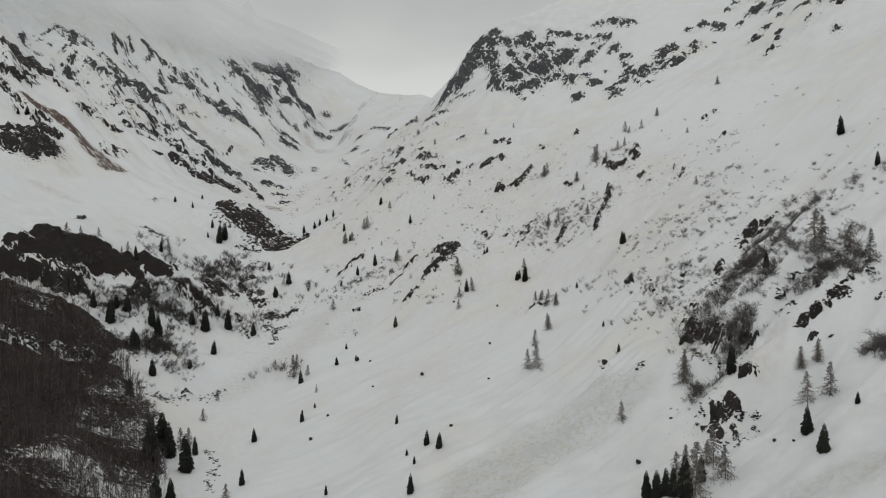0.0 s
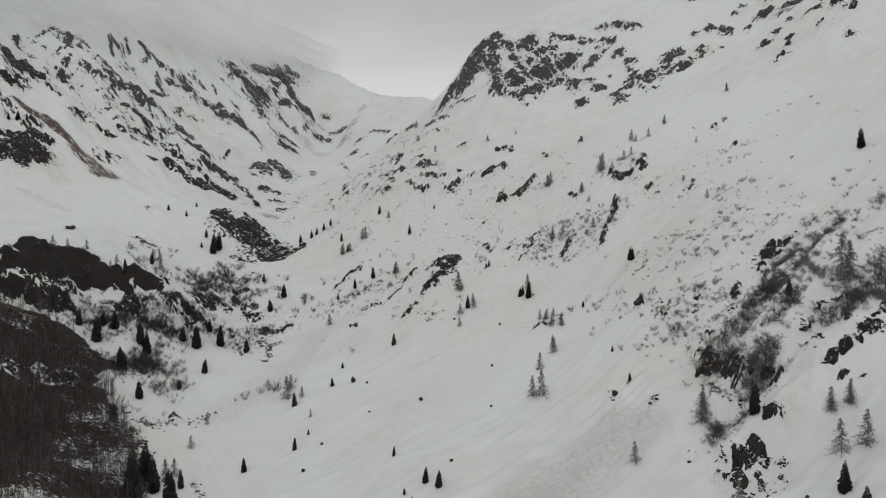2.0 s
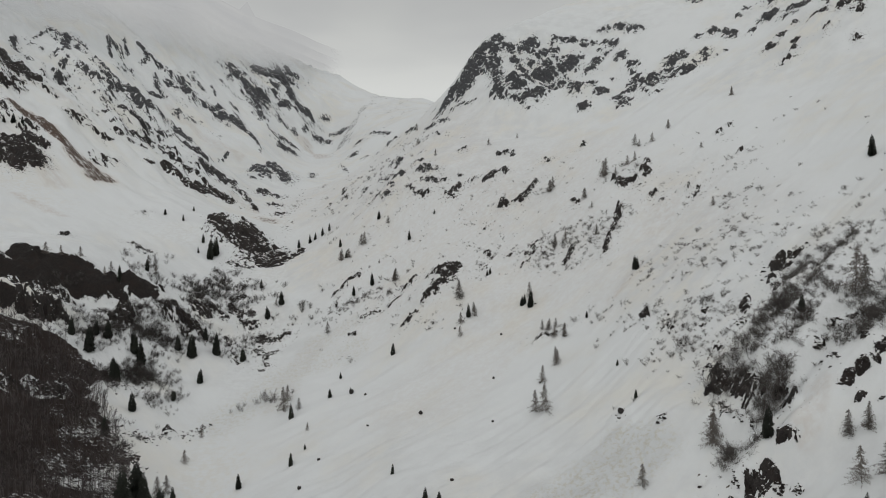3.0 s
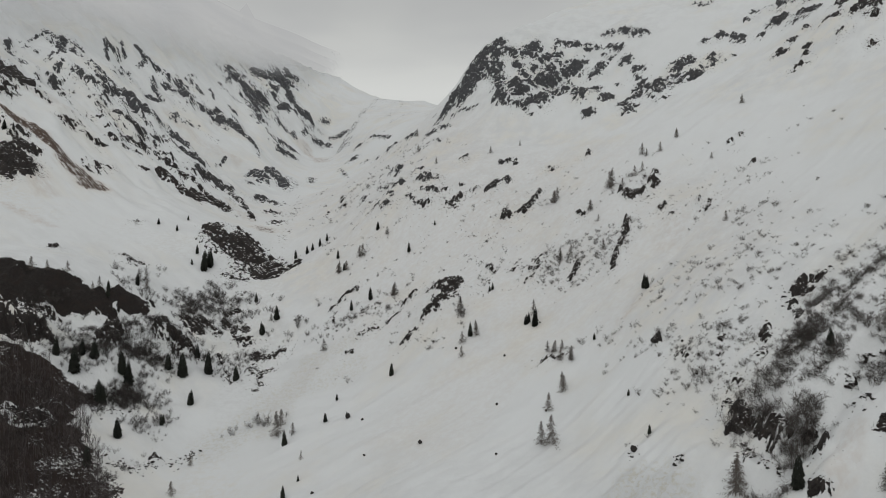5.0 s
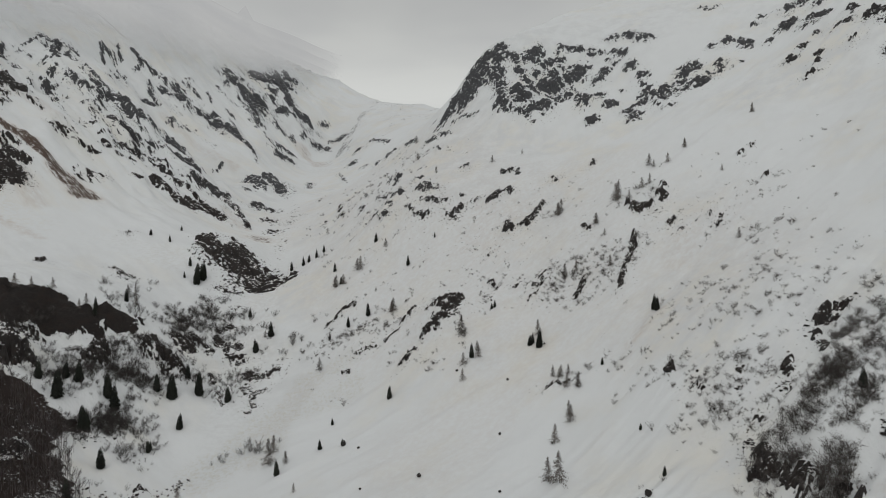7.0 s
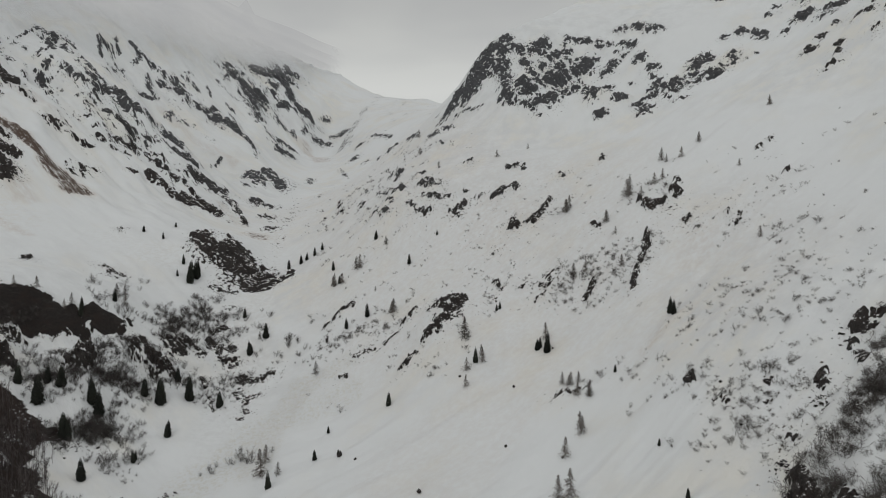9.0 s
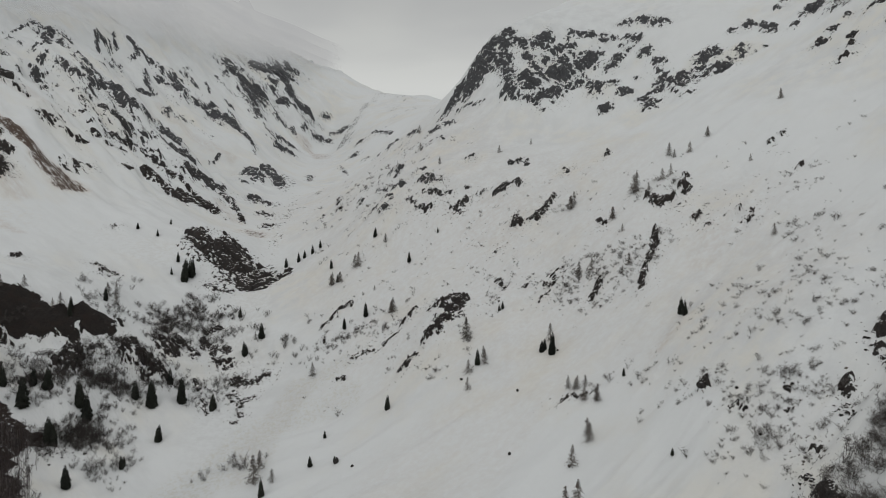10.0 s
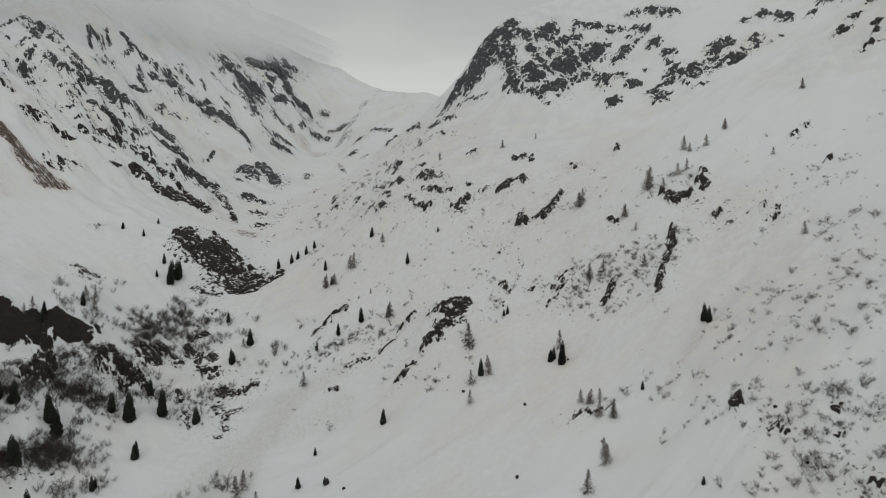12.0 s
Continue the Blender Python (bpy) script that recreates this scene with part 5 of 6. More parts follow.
def plant(models, kind, x, y, height, label, group):
    k = planted[kind]
    planted[kind] += 1
    z = float(ground_height(np.array([x]), np.array([y]))[0])
    wide = height * tree_rng.uniform(0.9, 1.12)
    m = pose(x, y, z - 0.02 * height, tree_rng.uniform(-2, 2), tree_rng.uniform(-2, 2), tree_rng.uniform(0, 360)) @ Matrix.Diagonal((wide, wide, height, 1))
    ob = models[k % len(models)]
    if k < len(models):
        ob.matrix_basis = m
    else:
        src_scale = tuple(ob.scale)
        ob = copy_thing(ob, m @ Matrix.Diagonal((1 / src_scale[0], 1 / src_scale[1], 1 / src_scale[2], 1)))
    size = "small" if height < 6 else "tall" if height > 11 else "middle-sized"
    tagged(ob, size + " " + label, "tree", group)


def spruce(x, y, height):
    plant(SPRUCES, "spruce", x, y, height, "dark green spruce standing in the snow", "spruces in the valley")


def larch(x, y, height):
    plant(LARCHES, "larch", x, y, height, "leafless grey-brown larch standing in the snow", "larches in the valley")


def boulder_model(seed):
    """A weathered block one metre high, a little sunk in the snow."""
    bm = bmesh.new()
    bmesh.ops.create_icosphere(bm, subdivisions=3, radius=0.6)
    cut = random.Random(seed)
    planes = [(Vector((cut.uniform(-1, 1), cut.uniform(-1, 1), cut.uniform(-0.3, 1))).normalized(), cut.uniform(0.34, 0.5)) for q in range(7)]
    for v in bm.verts:
        for way, far in planes:
            over = v.co.dot(way) - far
            if over > 0:
                v.co -= way * over * 0.92
        v.co += v.co.normalized() * 0.05 * noise.noise(v.co * 4 + Vector((seed, 0, 0)))
        v.co.z += 0.42
    mesh = bpy.data.meshes.new("boulder")
    bm.to_mesh(mesh)
    bm.free()
    mesh.materials.append(ROCK_MAT)
    at = mesh.attributes.new("bare", "FLOAT", "POINT")
    at.data.foreach_set("value", np.full(len(mesh.vertices), 1.0, np.float32))
    return new("boulder", mesh)


BOULDERS = [boulder_model(k) for k in range(4)]
planted["boulder"] = 0


def boulder(x, y, height):
    k = planted["boulder"]
    planted["boulder"] += 1
    z = float(ground_height(np.array([x]), np.array([y]))[0])
    m = pose(x, y, z - 0.1, 0, 0, tree_rng.uniform(0, 360)) @ Matrix.Diagonal((height * 1.1, height * 0.9, height, 1))
    ob = BOULDERS[k % 4]
    if k < 4:
        ob.matrix_basis = m
    else:
        ob = copy_thing(ob, m @ Matrix.Diagonal((1 / ob.scale[0], 1 / ob.scale[1], 1 / ob.scale[2], 1)))
    tagged(ob, "dark grey boulder half sunk in the snow", "boulder", "boulders on the slopes")


spruce(-223.1, 385.4, 11.5)
spruce(-212.4, 392.3, 9.8)
spruce(-209.4, 379.9, 15.6)
spruce(-191.9, 397.4, 13.2)
spruce(-185.6, 393.3, 11.3)
spruce(-190.1, 371.1, 10.9)
spruce(-166.9, 422.4, 14.5)
spruce(-155.1, 435.0, 13.8)
spruce(-137.1, 434.4, 9.1)
spruce(-153.2, 401.7, 7.8)
spruce(-167.2, 347.1, 10.9)
spruce(-165.0, 316.4, 10.9)
spruce(-157.2, 376.2, 5.3)
spruce(-127.5, 261.9, 20.1)
spruce(-128.0, 272.9, 18.2)
spruce(-123.1, 270.5, 16.1)
spruce(-112.0, 262.4, 17.4)
spruce(-115.0, 279.2, 8.8)
spruce(-110.3, 230.1, 11.4)
spruce(-106.4, 234.5, 8.8)
spruce(-93.9, 299.4, 7.2)
spruce(-85.0, 253.7, 7.4)
spruce(-72.6, 309.5, 6.6)
spruce(-83.6, 355.0, 8.9)
spruce(-65.7, 372.7, 5.4)
spruce(-63.8, 398.1, 4.1)
spruce(-31.7, 402.9, 8.1)
spruce(-21.3, 276.1, 4.6)
spruce(-6.7, 246.8, 6.7)
spruce(-1.6, 242.1, 6.6)
spruce(-11.8, 216.3, 7.9)
spruce(-14.6, 242.8, 2.8)
spruce(-11.3, 235.8, 3.5)
spruce(15.9, 405.5, 8.9)
spruce(49.3, 402.2, 6.4)
spruce(54.1, 399.0, 12.0)
spruce(-54.8, 488.4, 9.7)
spruce(-68.0, 481.8, 7.7)
spruce(-28.4, 524.1, 8.3)
spruce(-124.5, 488.0, 11.0)
spruce(-203.1, 549.5, 17.4)
spruce(-201.4, 557.6, 15.3)
spruce(-216.4, 568.5, 8.4)
spruce(-214.7, 553.1, 5.9)
spruce(-266.6, 603.3, 5.9)
spruce(-247.1, 598.2, 6.4)
spruce(-248.8, 626.5, 5.3)
spruce(-135.5, 590.3, 8.4)
spruce(-125.1, 590.8, 8.4)
spruce(-120.3, 591.2, 7.2)
spruce(-113.4, 590.3, 8.3)
spruce(-106.8, 590.2, 7.1)
spruce(-89.5, 548.2, 7.7)
spruce(-8.0, 536.6, 4.3)
spruce(-57.2, 557.4, 7.8)
spruce(109.6, 365.9, 7.6)
spruce(216.7, 330.8, 11.1)
spruce(192.9, 269.3, 6.6)
spruce(99.6, 164.6, 8.3)
spruce(96.5, 152.5, 7.5)
spruce(113.5, 164.8, 3.5)
spruce(127.1, 237.5, 5.3)
spruce(99.5, 208.1, 9.8)
spruce(126.9, 237.8, 6.7)
spruce(-456.3, 666.9, 10.5)
spruce(-464.1, 663.9, 8.9)
spruce(-445.9, 666.1, 8.0)
spruce(-439.7, 669.7, 6.4)
spruce(-148.4, 515.6, 8.0)
spruce(-131.4, 477.9, 6.9)
spruce(58.4, 172.0, 8.2)
spruce(60.6, 170.2, 8.5)
spruce(62.8, 169.5, 8.1)
spruce(64.2, 167.1, 8.8)
spruce(66.3, 164.6, 11.8)
spruce(72.2, 168.4, 7.8)
spruce(-129.1, 278.1, 12.7)
spruce(-219.1, 470.3, 9.2)
spruce(-224.3, 441.6, 7.8)
spruce(-67.9, 318.9, 3.0)
spruce(-45.5, 233.7, 4.1)
spruce(77.6, 266.3, 3.9)
spruce(-175.6, 422.5, 11.0)
spruce(-165.2, 442.4, 10.4)
spruce(-205.5, 392.9, 11.5)
spruce(110.0, 371.4, 8.5)
spruce(78.6, 296.0, 3.0)
spruce(78.7, 355.6, 3.9)
spruce(51.0, 403.5, 6.6)
spruce(53.9, 400.0, 6.0)
spruce(-53.1, 368.7, 4.0)
spruce(-152.6, 402.3, 9.6)
spruce(-156.9, 373.3, 6.5)
spruce(-185.5, 393.3, 15.3)
spruce(-190.6, 396.2, 12.6)
spruce(-186.9, 368.8, 11.3)
spruce(-189.3, 368.9, 13.3)
spruce(-165.9, 422.3, 16.0)
spruce(-153.9, 432.5, 14.7)
spruce(-136.8, 436.1, 9.5)
spruce(-132.2, 476.7, 10.2)
spruce(-204.2, 555.0, 15.5)
spruce(-201.2, 560.6, 13.7)
spruce(32.3, 443.4, 5.3)
spruce(30.4, 443.2, 4.0)
larch(77.4, 443.6, 9.1)
larch(84.1, 441.8, 8.4)
larch(102.3, 429.0, 7.5)
larch(41.6, 295.6, 10.7)
larch(45.4, 291.8, 13.5)
larch(58.7, 362.9, 5.4)
larch(63.0, 362.1, 5.4)
larch(65.0, 347.7, 6.9)
larch(57.5, 328.6, 8.5)
larch(19.7, 405.6, 8.7)
larch(10.3, 391.4, 6.9)
larch(54.8, 407.4, 10.4)
larch(65.4, 220.4, 7.9)
larch(87.7, 219.5, 13.7)
larch(109.5, 180.9, 10.1)
larch(113.4, 176.9, 10.9)
larch(118.1, 199.4, 7.3)
larch(121.5, 195.5, 8.2)
larch(68.7, 163.7, 15.6)
larch(69.2, 171.8, 11.6)
larch(67.0, 172.8, 10.8)
larch(77.6, 172.7, 12.1)
larch(77.9, 165.6, 9.5)
larch(-91.3, 367.6, 15.1)
larch(232.1, 514.2, 7.9)
larch(179.0, 509.2, 7.5)
larch(153.7, 502.1, 6.2)
larch(121.8, 481.1, 13.6)
larch(87.2, 508.9, 10.1)
larch(144.0, 234.6, 17.1)
larch(145.9, 232.9, 13.3)
larch(151.5, 214.2, 12.7)
larch(148.6, 220.6, 11.9)
larch(-213.9, 473.3, 8.1)
larch(-67.2, 537.6, 11.6)
larch(-84.9, 528.9, 10.4)
larch(-78.7, 526.8, 8.3)
larch(-47.9, 546.2, 7.5)
larch(-36.9, 481.6, 8.4)
larch(-122.8, 281.7, 10.7)
larch(-121.0, 286.9, 9.5)
larch(-130.6, 348.8, 6.0)
larch(-126.9, 318.9, 6.9)
larch(-70.7, 336.4, 4.8)
larch(-81.8, 365.2, 6.7)
larch(76.8, 175.3, 7.9)
larch(-87.3, 241.5, 6.5)
larch(48.8, 320.4, 9.1)
larch(57.6, 332.4, 8.0)
larch(60.5, 352.7, 7.6)
larch(59.4, 362.6, 6.8)
larch(56.1, 365.9, 6.3)
larch(19.1, 409.6, 6.6)
larch(10.6, 426.4, 12.5)
larch(10.8, 402.1, 7.6)
larch(64.9, 347.9, 8.0)
larch(-36.2, 481.5, 10.2)
larch(-86.2, 530.1, 8.3)
larch(-79.9, 527.9, 7.4)
larch(-91.7, 377.9, 10.1)
larch(162.9, 498.5, 8.2)
larch(151.9, 507.0, 10.0)
larch(120.0, 480.7, 12.9)
larch(180.1, 511.0, 6.9)
larch(84.5, 506.2, 10.2)
larch(-81.9, 450.0, 9.1)
larch(103.3, 469.5, 8.0)
larch(232.1, 514.8, 6.5)
larch(162.8, 389.6, 6.3)
larch(-220.8, 475.9, 10.8)
larch(43.3, 609.3, 6.9)
larch(71.9, 620.4, 5.5)
larch(185.2, 460.7, 4.7)
larch(127.1, 472.1, 7.1)
larch(137.9, 478.8, 8.1)
larch(143.5, 479.9, 8.1)
larch(84.9, 506.7, 10.1)
larch(103.8, 469.9, 8.1)
larch(105.0, 453.1, 5.1)
larch(-8.0, 609.0, 6.9)
larch(-33.5, 774.7, 9.6)
larch(-27.4, 668.5, 8.2)
larch(-265.3, 427.4, 8.7)
larch(-258.8, 432.6, 7.4)
larch(-250.5, 440.7, 7.4)
larch(-234.3, 441.2, 6.9)
larch(-230.8, 443.5, 7.3)
spruce(-227.3, 447.8, 7.8)
larch(-220.5, 485.9, 9.2)
larch(88.3, 220.1, 10.9)
larch(-128.3, 487.2, 6.1)
larch(-69.7, 538.2, 10.0)
larch(-85.2, 526.7, 9.0)
spruce(-81.1, 528.5, 6.6)
larch(-51.5, 508.3, 3.9)
larch(-37.3, 481.0, 8.7)
larch(117.8, 198.3, 5.3)
larch(121.4, 195.4, 6.1)
boulder(95.2, 312.8, 2.5)
boulder(69.6, 258.9, 2.3)
boulder(-52.6, 369.1, 2.6)
boulder(-11.3, 324.4, 1.7)
boulder(3.4, 259.6, 1.4)
boulder(-63.4, 288.4, 1.6)
boulder(-58.9, 307.7, 1.4)
boulder(26.3, 339.7, 1.3)
boulder(47.8, 320.5, 1.0)
boulder(102.1, 292.2, 1.3)
boulder(114.9, 290.2, 1.5)
boulder(104.4, 303.9, 1.1)
boulder(58.4, 339.6, 0.8)
boulder(101.3, 280.8, 0.9)
boulder(7.2, 399.1, 1.3)
boulder(57.2, 400.0, 1.0)
boulder(79.4, 209.2, 1.4)
boulder(62.9, 193.5, 1.6)
boulder(22.7, 299.3, 1.0)
boulder(34.1, 379.3, 1.3)
boulder(93.8, 170.3, 0.9)
boulder(96.2, 164.9, 0.7)
boulder(-38.1, 327.7, 1.1)
boulder(-43.8, 362.5, 1.3)

# ---- thickets of bare alder: countless, one object a side ----
THICKETS = []


def thicket(*v):
    THICKETS.append(v)


thicket(-192, 406, -150, 511, 20.9, 190, 1.0)
thicket(-201, 445, -170, 529, 19.7, 90, 1.1)
thicket(-191, 362, -173, 406, 11.2, 153, 1.0)
thicket(-218, 386, -194, 428, 12.7, 187, 1.1)
thicket(-199, 481, -172, 535, 15.2, 50, 1.2)
thicket(144, 268, 163, 267, 13.0, 70, 1.4)
thicket(140, 232, 157, 229, 5.6, 30, 1.3)
thicket(157, 252, 188, 260, 12.2, 60, 1.2)
thicket(137, 227, 154, 211, 6.2, 36, 1.3)
thicket(109, 287, 178, 300, 40.8, 170, 0.9)
thicket(120, 468, 149, 477, 12.5, 40, 1.4)
thicket(67, 434, 110, 427, 19.1, 110, 1.1)
thicket(102, 429, 122, 427, 8.6, 40, 1.2)
thicket(33, 531, 84, 513, 9.2, 30, 1.0)
thicket(-81, 468, -29, 480, 19.3, 90, 1.1)
thicket(-101, 752, -13, 567, 19.6, 90, 1.2)
thicket(-122, 677, -73, 633, 44.6, 60, 1.2)
thicket(-54, 687, -15, 689, 26.0, 20, 1.0)
thicket(-73, 544, 56, 519, 35.8, 70, 0.8)
thicket(-38, 479, 51, 469, 38.0, 60, 0.8)
thicket(57, 526, 130, 525, 32.2, 30, 0.8)
thicket(-165, 356, -155, 390, 9.6, 26, 1.0)
thicket(-109, 384, -94, 393, 13.6, 24, 1.2)
thicket(-230, 445, -226, 532, 12.8, 40, 1.0)
thicket(-256, 395, -243, 432, 4.9, 26, 1.0)
thicket(127, 180, 132, 180, 4.0, 20, 1.8)
thicket(81, 274, 110, 284, 16.7, 30, 0.8)
thicket(127, 228, 136, 222, 4.4, 30, 0.9)
thicket(105, 357, 153, 327, 32.5, 120, 0.9)
thicket(97, 324, 121, 278, 12.5, 70, 1.1)
thicket(96, 303, 104, 294, 3.1, 16, 1.1)
thicket(113, 298, 124, 282, 7.2, 26, 1.3)
thicket(88, 295, 112, 266, 10.6, 60, 1.2)
thicket(81, 438, 115, 433, 10.2, 70, 1.1)
thicket(-129, 478, -51, 465, 12.4, 60, 1.0)
thicket(-193, 374, -165, 400, 11.3, 60, 1.0)
thicket(-209, 413, -179, 454, 10.7, 119, 1.0)
thicket(-190, 475, -138, 513, 18.5, 130, 1.1)
thicket(-80, 476, -52, 470, 6.2, 50, 1.1)
thicket(-36, 448, -1, 405, 7.5, 40, 1.0)
thicket(9, 434, 13, 403, 1.5, 24, 1.4)
thicket(163, 384, 184, 368, 14.8, 50, 0.9)
thicket(170, 441, 201, 420, 13.3, 40, 0.9)
thicket(64, 444, 90, 438, 8.4, 40, 1.0)
thicket(-156, 311, -155, 341, 5.2, 40, 0.8)
thicket(112, 381, 214, 321, 74.3, 130, 0.7)
thicket(72, 487, 234, 444, 41.4, 120, 0.7)
thicket(9, 497, 104, 387, 15.9, 60, 0.5)
thicket(-165, 791, -14, 616, 63.1, 110, 1.0)
thicket(106, 224, 120, 227, 4.8, 16, 1.8)
thicket(96, 236, 109, 229, 8.6, 16, 1.7)
thicket(100, 246, 110, 243, 6.6, 40, 2.0)
thicket(105, 223, 114, 226, 3.6, 74, 2.2)
thicket(109, 246, 119, 248, 6.1, 24, 1.7)
thicket(115, 249, 132, 256, 4.0, 44, 1.7)
thicket(136, 224, 150, 220, 5.9, 90, 1.7)
thicket(91, 212, 101, 209, 3.6, 18, 1.8)
thicket(87, 211, 92, 213, 2.1, 26, 1.8)
thicket(118, 250, 145, 253, 6.4, 60, 1.4)
thicket(116, 245, 124, 238, 5.6, 22, 1.4)
thicket(126, 254, 138, 262, 3.2, 50, 1.5)
thicket(139, 272, 167, 284, 5.1, 70, 1.3)
thicket(116, 234, 131, 234, 4.2, 40, 1.4)
thicket(118, 248, 132, 255, 6.2, 50, 1.5)
thicket(-189, 466, -177, 512, 9.3, 90, 1.2)
thicket(-224, 398, -212, 404, 7.5, 100, 1.0)
thicket(-233, 389, -184, 436, 12.6, 90, 1.0)
thicket(-189, 413, -164, 451, 9.6, 120, 1.1)
thicket(-202, 420, -192, 437, 7.7, 60, 1.0)
thicket(-149, 441, -131, 459, 8.7, 60, 0.9)
thicket(-190, 374, -180, 392, 5.2, 30, 1.1)
thicket(-84, 463, 66, 495, 52.6, 150, 0.8)
thicket(85, 348, 155, 316, 25.7, 60, 1.0)
thicket(-70, 570, 90, 542, 17.1, 90, 0.8)
thicket(-190, 377, -172, 383, 10.1, 50, 1.1)
thicket(-162, 360, -158, 363, 6.0, 22, 1.0)
thicket(69, 451, 106, 433, 12.3, 60, 1.5)
thicket(31, 473, 64, 442, 8.0, 20, 1.2)
thicket(63, 364, 91, 343, 5.3, 16, 1.2)
thicket(120, 346, 165, 325, 28.6, 60, 1.1)
thicket(-86, 601, -3, 528, 13.1, 36, 0.6)
thicket(-114, 589, -39, 538, 13.0, 36, 0.7)
thicket(-11, 523, 78, 441, 13.3, 40, 0.7)
thicket(-156, 1187, -15, 641, 17.3, 24, 0.9)
thicket(-198, 486, -168, 493, 9.0, 44, 0.8)
thicket(-234, 419, -212, 417, 5.6, 34, 0.8)
thicket(-204, 424, -183, 436, 6.6, 44, 0.8)
thicket(-193, 416, -176, 430, 5.0, 26, 0.8)
thicket(-172, 440, -156, 448, 5.1, 34, 0.8)
thicket(-152, 455, -128, 435, 5.2, 36, 0.8)
thicket(-226, 402, -206, 392, 4.3, 34, 0.9)
thicket(-190, 379, -178, 386, 4.0, 26, 1.0)
thicket(-183, 519, -166, 507, 5.2, 16, 0.8)
thicket(-82, 473, -68, 473, 2.9, 18, 0.8)
thicket(-38, 489, -35, 481, 1.5, 6, 0.9)
thicket(119, 255, 130, 253, 2.5, 14, 1.2)
thicket(126, 250, 138, 242, 2.7, 26, 1.3)
thicket(150, 272, 158, 266, 3.3, 20, 1.4)
thicket(128, 256, 148, 269, 2.1, 10, 1.1)
thicket(119, 232, 121, 233, 1.7, 12, 1.3)
thicket(125, 234, 127, 234, 1.7, 10, 1.3)
thicket(138, 242, 142, 244, 1.8, 12, 1.4)
thicket(108, 236, 115, 223, 4.7, 14, 1.4)
thicket(115, 287, 124, 292, 1.8, 11, 1.2)
thicket(106, 287, 119, 278, 2.5, 7, 1.2)
thicket(128, 299, 128, 318, 3.2, 4, 1.2)
thicket(-201, 366, -188, 363, 4.3, 17, 1.0)
thicket(-187, 382, -172, 383, 5.2, 30, 1.1)
thicket(-164, 367, -160, 368, 2.8, 8, 1.2)
thicket(130, 183, 133, 182, 2.6, 20, 1.7)
thicket(143, 238, 143, 226, 3.6, 25, 1.6)
thicket(142, 219, 152, 209, 3.9, 22, 1.3)
thicket(-193, 471, -174, 463, 9.6, 30, 0.9)
thicket(-194, 523, -164, 502, 8.7, 30, 0.9)
thicket(-216, 440, -196, 431, 5.9, 18, 0.9)
thicket(-92, 675, -42, 572, 13.1, 20, 0.8)
thicket(12, 432, 35, 448, 5.1, 15, 0.9)
thicket(170, 403, 164, 354, 4.4, 15, 1.0)
thicket(152, 406, 158, 405, 2.2, 6, 1.0)


def alder(rng, stems, twigs, wood):
    """Sticks and twig blades of one leafless bush of height 1."""
    a, b, r, ka, kb = [], [], [], [], []
    bend = rng.random() * 6.283
    for k in range(stems):
        t = rng.random() * 6.283
        lean = (0.1 + 0.6 * rng.random()) if wood else (0.05 + 0.55 * rng.random())
        h = (0.5 + 0.5 * rng.random()) * (1 - 0.3 * lean)
        p = np.array([math.cos(t), math.sin(t), 0]) * (0.05 if wood else 0.3 * rng.random())
        way = np.array([math.cos(t) * lean + (0.1 if wood else 0.3) * math.cos(bend), math.sin(t) * lean + (0.1 if wood else 0.3) * math.sin(bend), 0])
        mid = p + way * 0.55 * h + np.array([0, 0, 0.45 * h])
        tip = mid + way * (0.45 if wood else 0.6) * h + np.array([rng.normal(0, 0.06), rng.normal(0, 0.06), (0.5 if wood else 0.3) * h])
        a += [p - np.array([0, 0, 0.15]), mid]
        b += [mid, tip]
        r += [0.009, 0.006]
        for q in range(twigs):
            f = 0.2 + 0.8 * rng.random()
            f = f if wood else f ** 1.5
            m = (p + (mid - p) * 2 * f) if f < 0.5 else mid + (tip - mid) * (2 * f - 1)
            ka.append(m)
            kb.append(m + np.array([rng.normal(0, 0.12), rng.normal(0, 0.12), rng.normal(0.06, 0.10)]))
    return np.array(a), np.array(b), np.array(r), np.array(ka), np.array(kb)


def scatter(name, places, variants, mats, label, category, thick=1.0, blade=0.014):
    """Joins many bushes (x, y, height, turn, variant) into one mesh."""
    P = np.array(places)
    z = ground_height(P[:, 0], P[:, 1])
    pieces, slots = [], []
    for v, (a, b, r, ka, kb) in enumerate(variants):
        sel = P[:, 4] == v
        if not sel.any():
            continue
        Q, qz = P[sel], z[sel]
        c, s, h = np.cos(Q[:, 3]), np.sin(Q[:, 3]), Q[:, 2]

        def place(pts):
            X = (pts[None, :, 0] * c[:, None] - pts[None, :, 1] * s[:, None]) * h[:, None] + Q[:, 0][:, None]
            Y = (pts[None, :, 0] * s[:, None] + pts[None, :, 1] * c[:, None]) * h[:, None] + Q[:, 1][:, None]
            Z = pts[None, :, 2] * h[:, None] + qz[:, None]
            return np.stack([X, Y, Z], -1).reshape(-1, 3)
        rr = (r[None] * h[:, None] * thick).ravel()
        pieces.append(prisms(place(a), place(b), rr, rr * 0.6))
        n = len(Q) * len(ka)
        wr = np.random.default_rng(v)
        pieces.append(kites(place(ka), place(kb), np.repeat(h * blade, len(ka)), wr.normal(0, 1, (n, 3))))
        slots += [0] * len(pieces[-2][1]) + [1] * len(pieces[-1][1])
    co, f = merge(*pieces)
    mesh = sheet(name, co, f, mats, False)
    mesh.polygons.foreach_set("material_index", np.array(slots, np.int32))
    return tagged(new(name, mesh), label, category, kind="stuff")


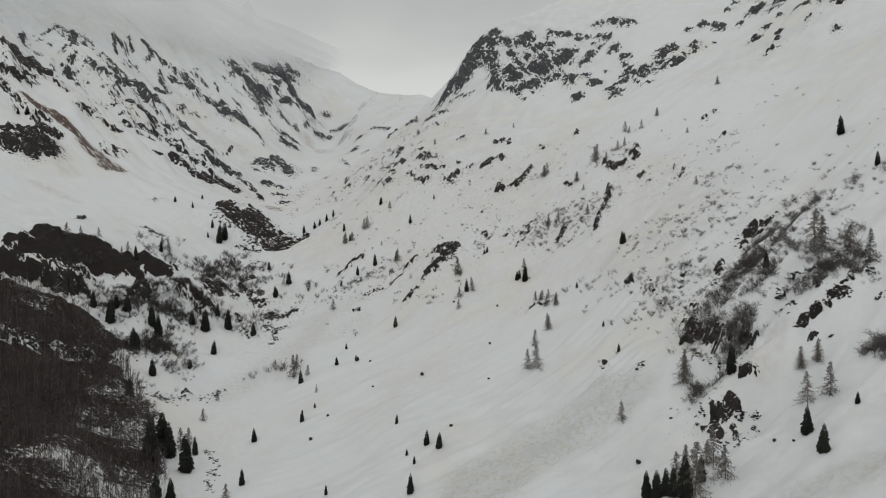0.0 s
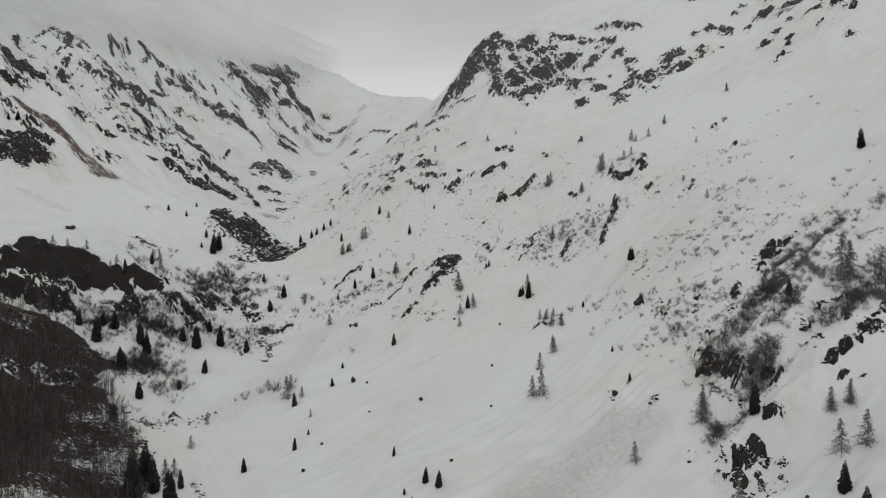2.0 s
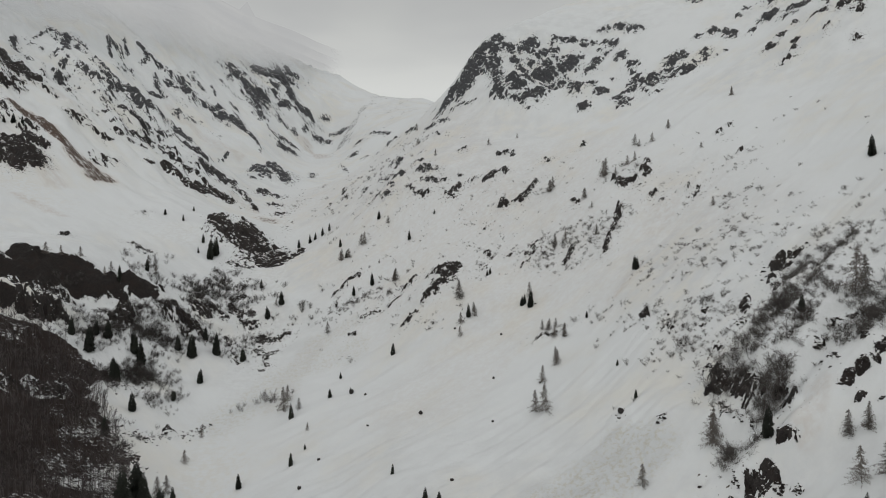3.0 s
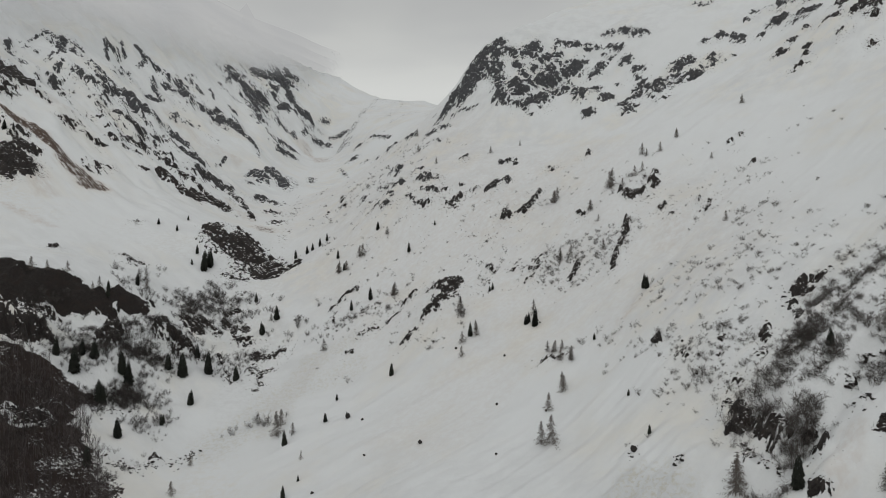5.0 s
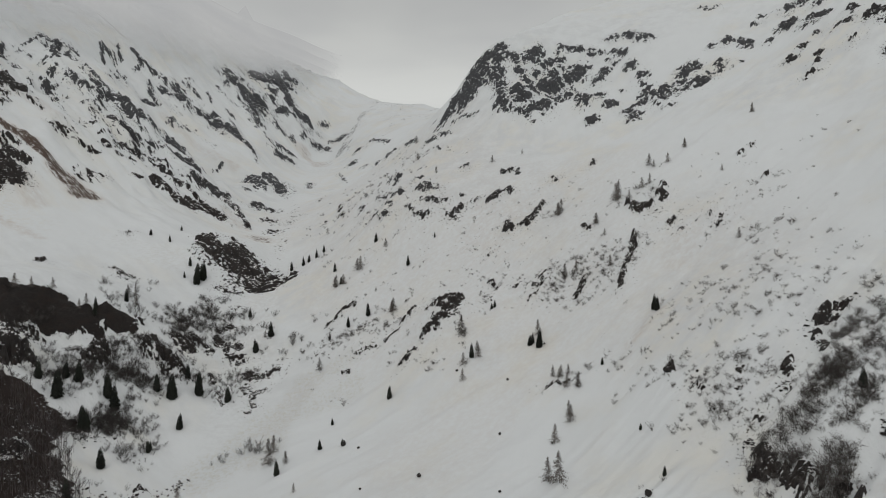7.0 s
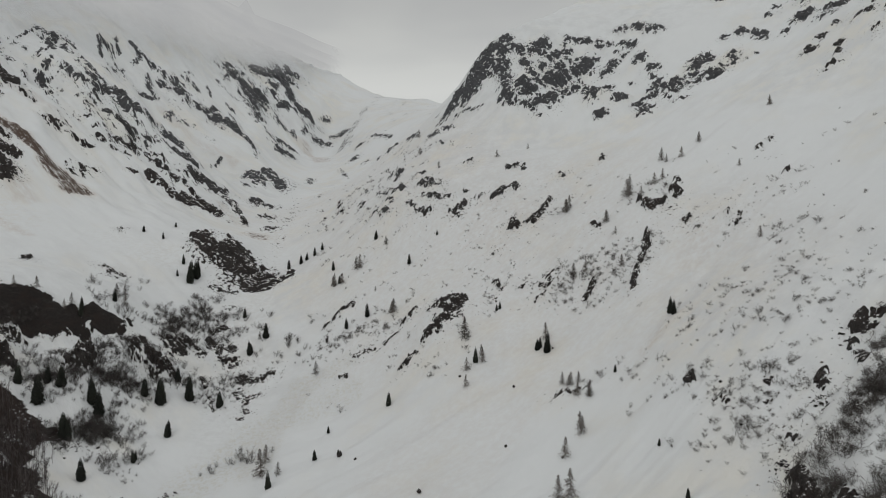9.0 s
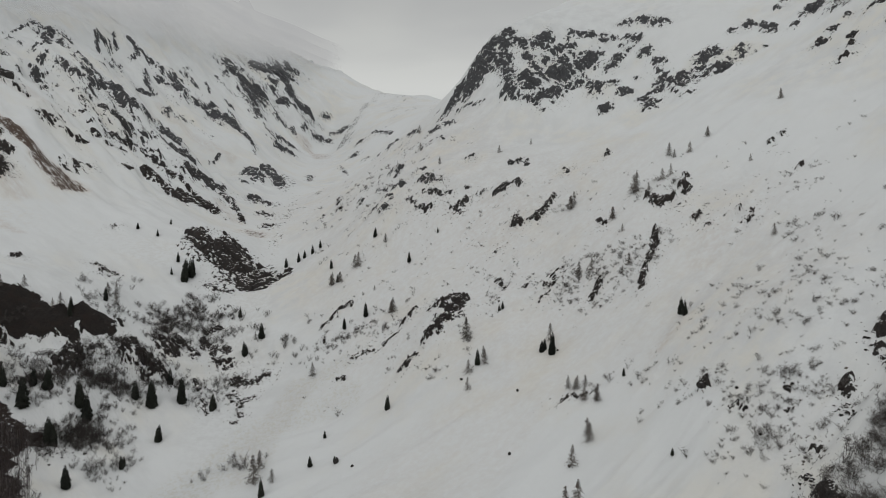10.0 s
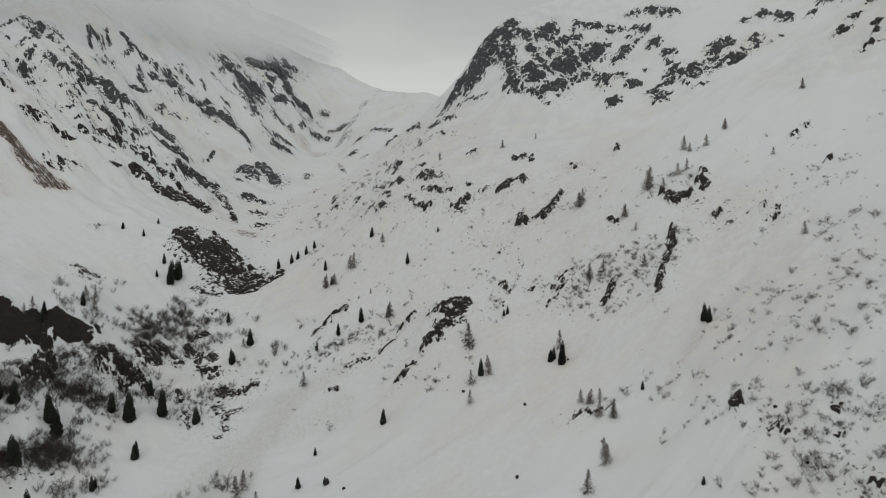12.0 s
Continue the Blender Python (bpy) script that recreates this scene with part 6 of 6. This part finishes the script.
def grow_thickets():
    rng = np.random.default_rng(8)
    low, high = [], []
    for x0, y0, x1, y1, half, count, tall in THICKETS:
        left = int(count)
        while left > 0:
            f = rng.random()
            ang, rad = rng.random() * 6.283, half * math.sqrt(rng.random())
            cx, cy = x0 + (x1 - x0) * f + math.cos(ang) * rad, y0 + (y1 - y0) * f + math.sin(ang) * rad
            gorge = cx < -90 and cy < 600
            clump = min(left, int(rng.integers(1, 7 if gorge else 4)))
            left -= clump
            big = rng.uniform(0.6, 1.25)
            for k in range(clump):
                x, y = cx + rng.normal(0, 2.6 if gorge else 1.2), cy + rng.normal(0, 2.6 if gorge else 1.2)
                turn, kind = rng.random() * 6.28, rng.integers(0, 5)
                if gorge:
                    high.append((x, y, rng.uniform(2.0, 5.5) * big * tall, turn, kind))
                else:
                    low.append((x, y, (1.1 + 2.5 * rng.random() ** 1.5) * big * tall, turn, kind))
    vr = np.random.default_rng(3)
    bushes = [alder(vr, 10, 13, False) for k in range(5)]
    birches = [alder(vr, 8, 16, True) for k in range(5)]
    scatter("alder_bushes", low, bushes, [SHRUB_MAT, SHRUB_MAT], "leafless grey-brown alder bushes poking out of the snow", "bushes", 0.9, 0.021)
    scatter("alder_thicket", high, birches, [SHRUB_MAT, SHRUB_MAT], "dense leafless alder thicket on the snowy gorge side", "thicket", 1.0, 0.018)


grow_thickets()


def beech(rng):
    """A slender leafless tree of height 1."""
    a, b, r, ka, kb = [], [], [], [], []
    top = np.array([rng.normal(0, 0.03), rng.normal(0, 0.03), 0.95])
    mid = top * 0.5 + np.array([rng.normal(0, 0.01), rng.normal(0, 0.01), 0])
    a += [np.array([0, 0, -0.05]), mid]
    b += [mid, top]
    r += [0.012, 0.008]
    for k in range(8):
        f = 0.35 + 0.6 * rng.random()
        p = top * f
        t = rng.random() * 6.283
        ln = 0.10 + 0.22 * (1 - f) + 0.08 * rng.random()
        tip = p + np.array([math.cos(t) * ln * 0.75, math.sin(t) * ln * 0.75, ln * 0.95])
        a.append(p), b.append(tip), r.append(0.005)
        for q in range(3):
            m = p + (tip - p) * (0.3 + 0.7 * rng.random())
            ka.append(m)
            kb.append(m + np.array([rng.normal(0, 0.06), rng.normal(0, 0.06), 0.05 + 0.10 * rng.random()]))
    return np.array(a), np.array(b), np.array(r), np.array(ka), np.array(kb)


def grow_wood():
    rng = np.random.default_rng(12)
    n = 17000
    x, y = rng.uniform(-420, -80, n), rng.uniform(60, 400, n)
    wob = 6 * perlin(x / 20, y / 20, 51)
    ok = inside(x + wob, y + wob, FOREST) & (perlin(x / 24, y / 24, 52) > -0.62)
    for back in (0, 6):
        ok &= band_field(x - 0.5 * back, y + 0.85 * back, "rock") < 0.66
    h = rng.uniform(7.0, 12.0, n) * (0.8 + 0.2 * rng.random(n))
    places = np.column_stack([x, y, h, rng.random(n) * 6.28, rng.integers(0, 6, n)])[ok]
    vr = np.random.default_rng(4)
    scatter("beech_wood", places, [beech(vr) for k in range(6)], [WOOD_MAT, WOOD_TWIG], "dense leafless brown beech wood on a steep slope", "wood", 1.0, 0.013)


grow_wood()


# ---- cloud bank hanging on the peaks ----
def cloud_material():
    m, n, l, bsdf = material("glowing_cloud")
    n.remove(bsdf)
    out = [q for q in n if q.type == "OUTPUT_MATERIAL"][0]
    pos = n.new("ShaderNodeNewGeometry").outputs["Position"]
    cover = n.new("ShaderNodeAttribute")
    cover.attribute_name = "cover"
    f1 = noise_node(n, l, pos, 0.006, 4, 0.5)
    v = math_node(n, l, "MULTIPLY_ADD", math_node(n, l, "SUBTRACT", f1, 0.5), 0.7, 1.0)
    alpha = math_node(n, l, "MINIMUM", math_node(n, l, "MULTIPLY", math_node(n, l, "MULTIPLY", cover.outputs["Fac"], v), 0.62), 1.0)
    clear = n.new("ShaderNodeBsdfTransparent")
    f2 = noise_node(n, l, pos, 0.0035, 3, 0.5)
    # the veils emit an even grey glow in place of scattered skylight
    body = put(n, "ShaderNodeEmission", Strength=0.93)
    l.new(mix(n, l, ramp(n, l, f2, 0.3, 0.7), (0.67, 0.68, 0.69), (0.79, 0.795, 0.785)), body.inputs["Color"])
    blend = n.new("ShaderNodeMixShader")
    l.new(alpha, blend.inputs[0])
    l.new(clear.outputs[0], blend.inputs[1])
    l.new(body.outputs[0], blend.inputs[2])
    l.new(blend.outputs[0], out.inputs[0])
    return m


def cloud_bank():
    """Self-glowing veils of cloud that lie on the upper mountainside, thicker the higher they are."""
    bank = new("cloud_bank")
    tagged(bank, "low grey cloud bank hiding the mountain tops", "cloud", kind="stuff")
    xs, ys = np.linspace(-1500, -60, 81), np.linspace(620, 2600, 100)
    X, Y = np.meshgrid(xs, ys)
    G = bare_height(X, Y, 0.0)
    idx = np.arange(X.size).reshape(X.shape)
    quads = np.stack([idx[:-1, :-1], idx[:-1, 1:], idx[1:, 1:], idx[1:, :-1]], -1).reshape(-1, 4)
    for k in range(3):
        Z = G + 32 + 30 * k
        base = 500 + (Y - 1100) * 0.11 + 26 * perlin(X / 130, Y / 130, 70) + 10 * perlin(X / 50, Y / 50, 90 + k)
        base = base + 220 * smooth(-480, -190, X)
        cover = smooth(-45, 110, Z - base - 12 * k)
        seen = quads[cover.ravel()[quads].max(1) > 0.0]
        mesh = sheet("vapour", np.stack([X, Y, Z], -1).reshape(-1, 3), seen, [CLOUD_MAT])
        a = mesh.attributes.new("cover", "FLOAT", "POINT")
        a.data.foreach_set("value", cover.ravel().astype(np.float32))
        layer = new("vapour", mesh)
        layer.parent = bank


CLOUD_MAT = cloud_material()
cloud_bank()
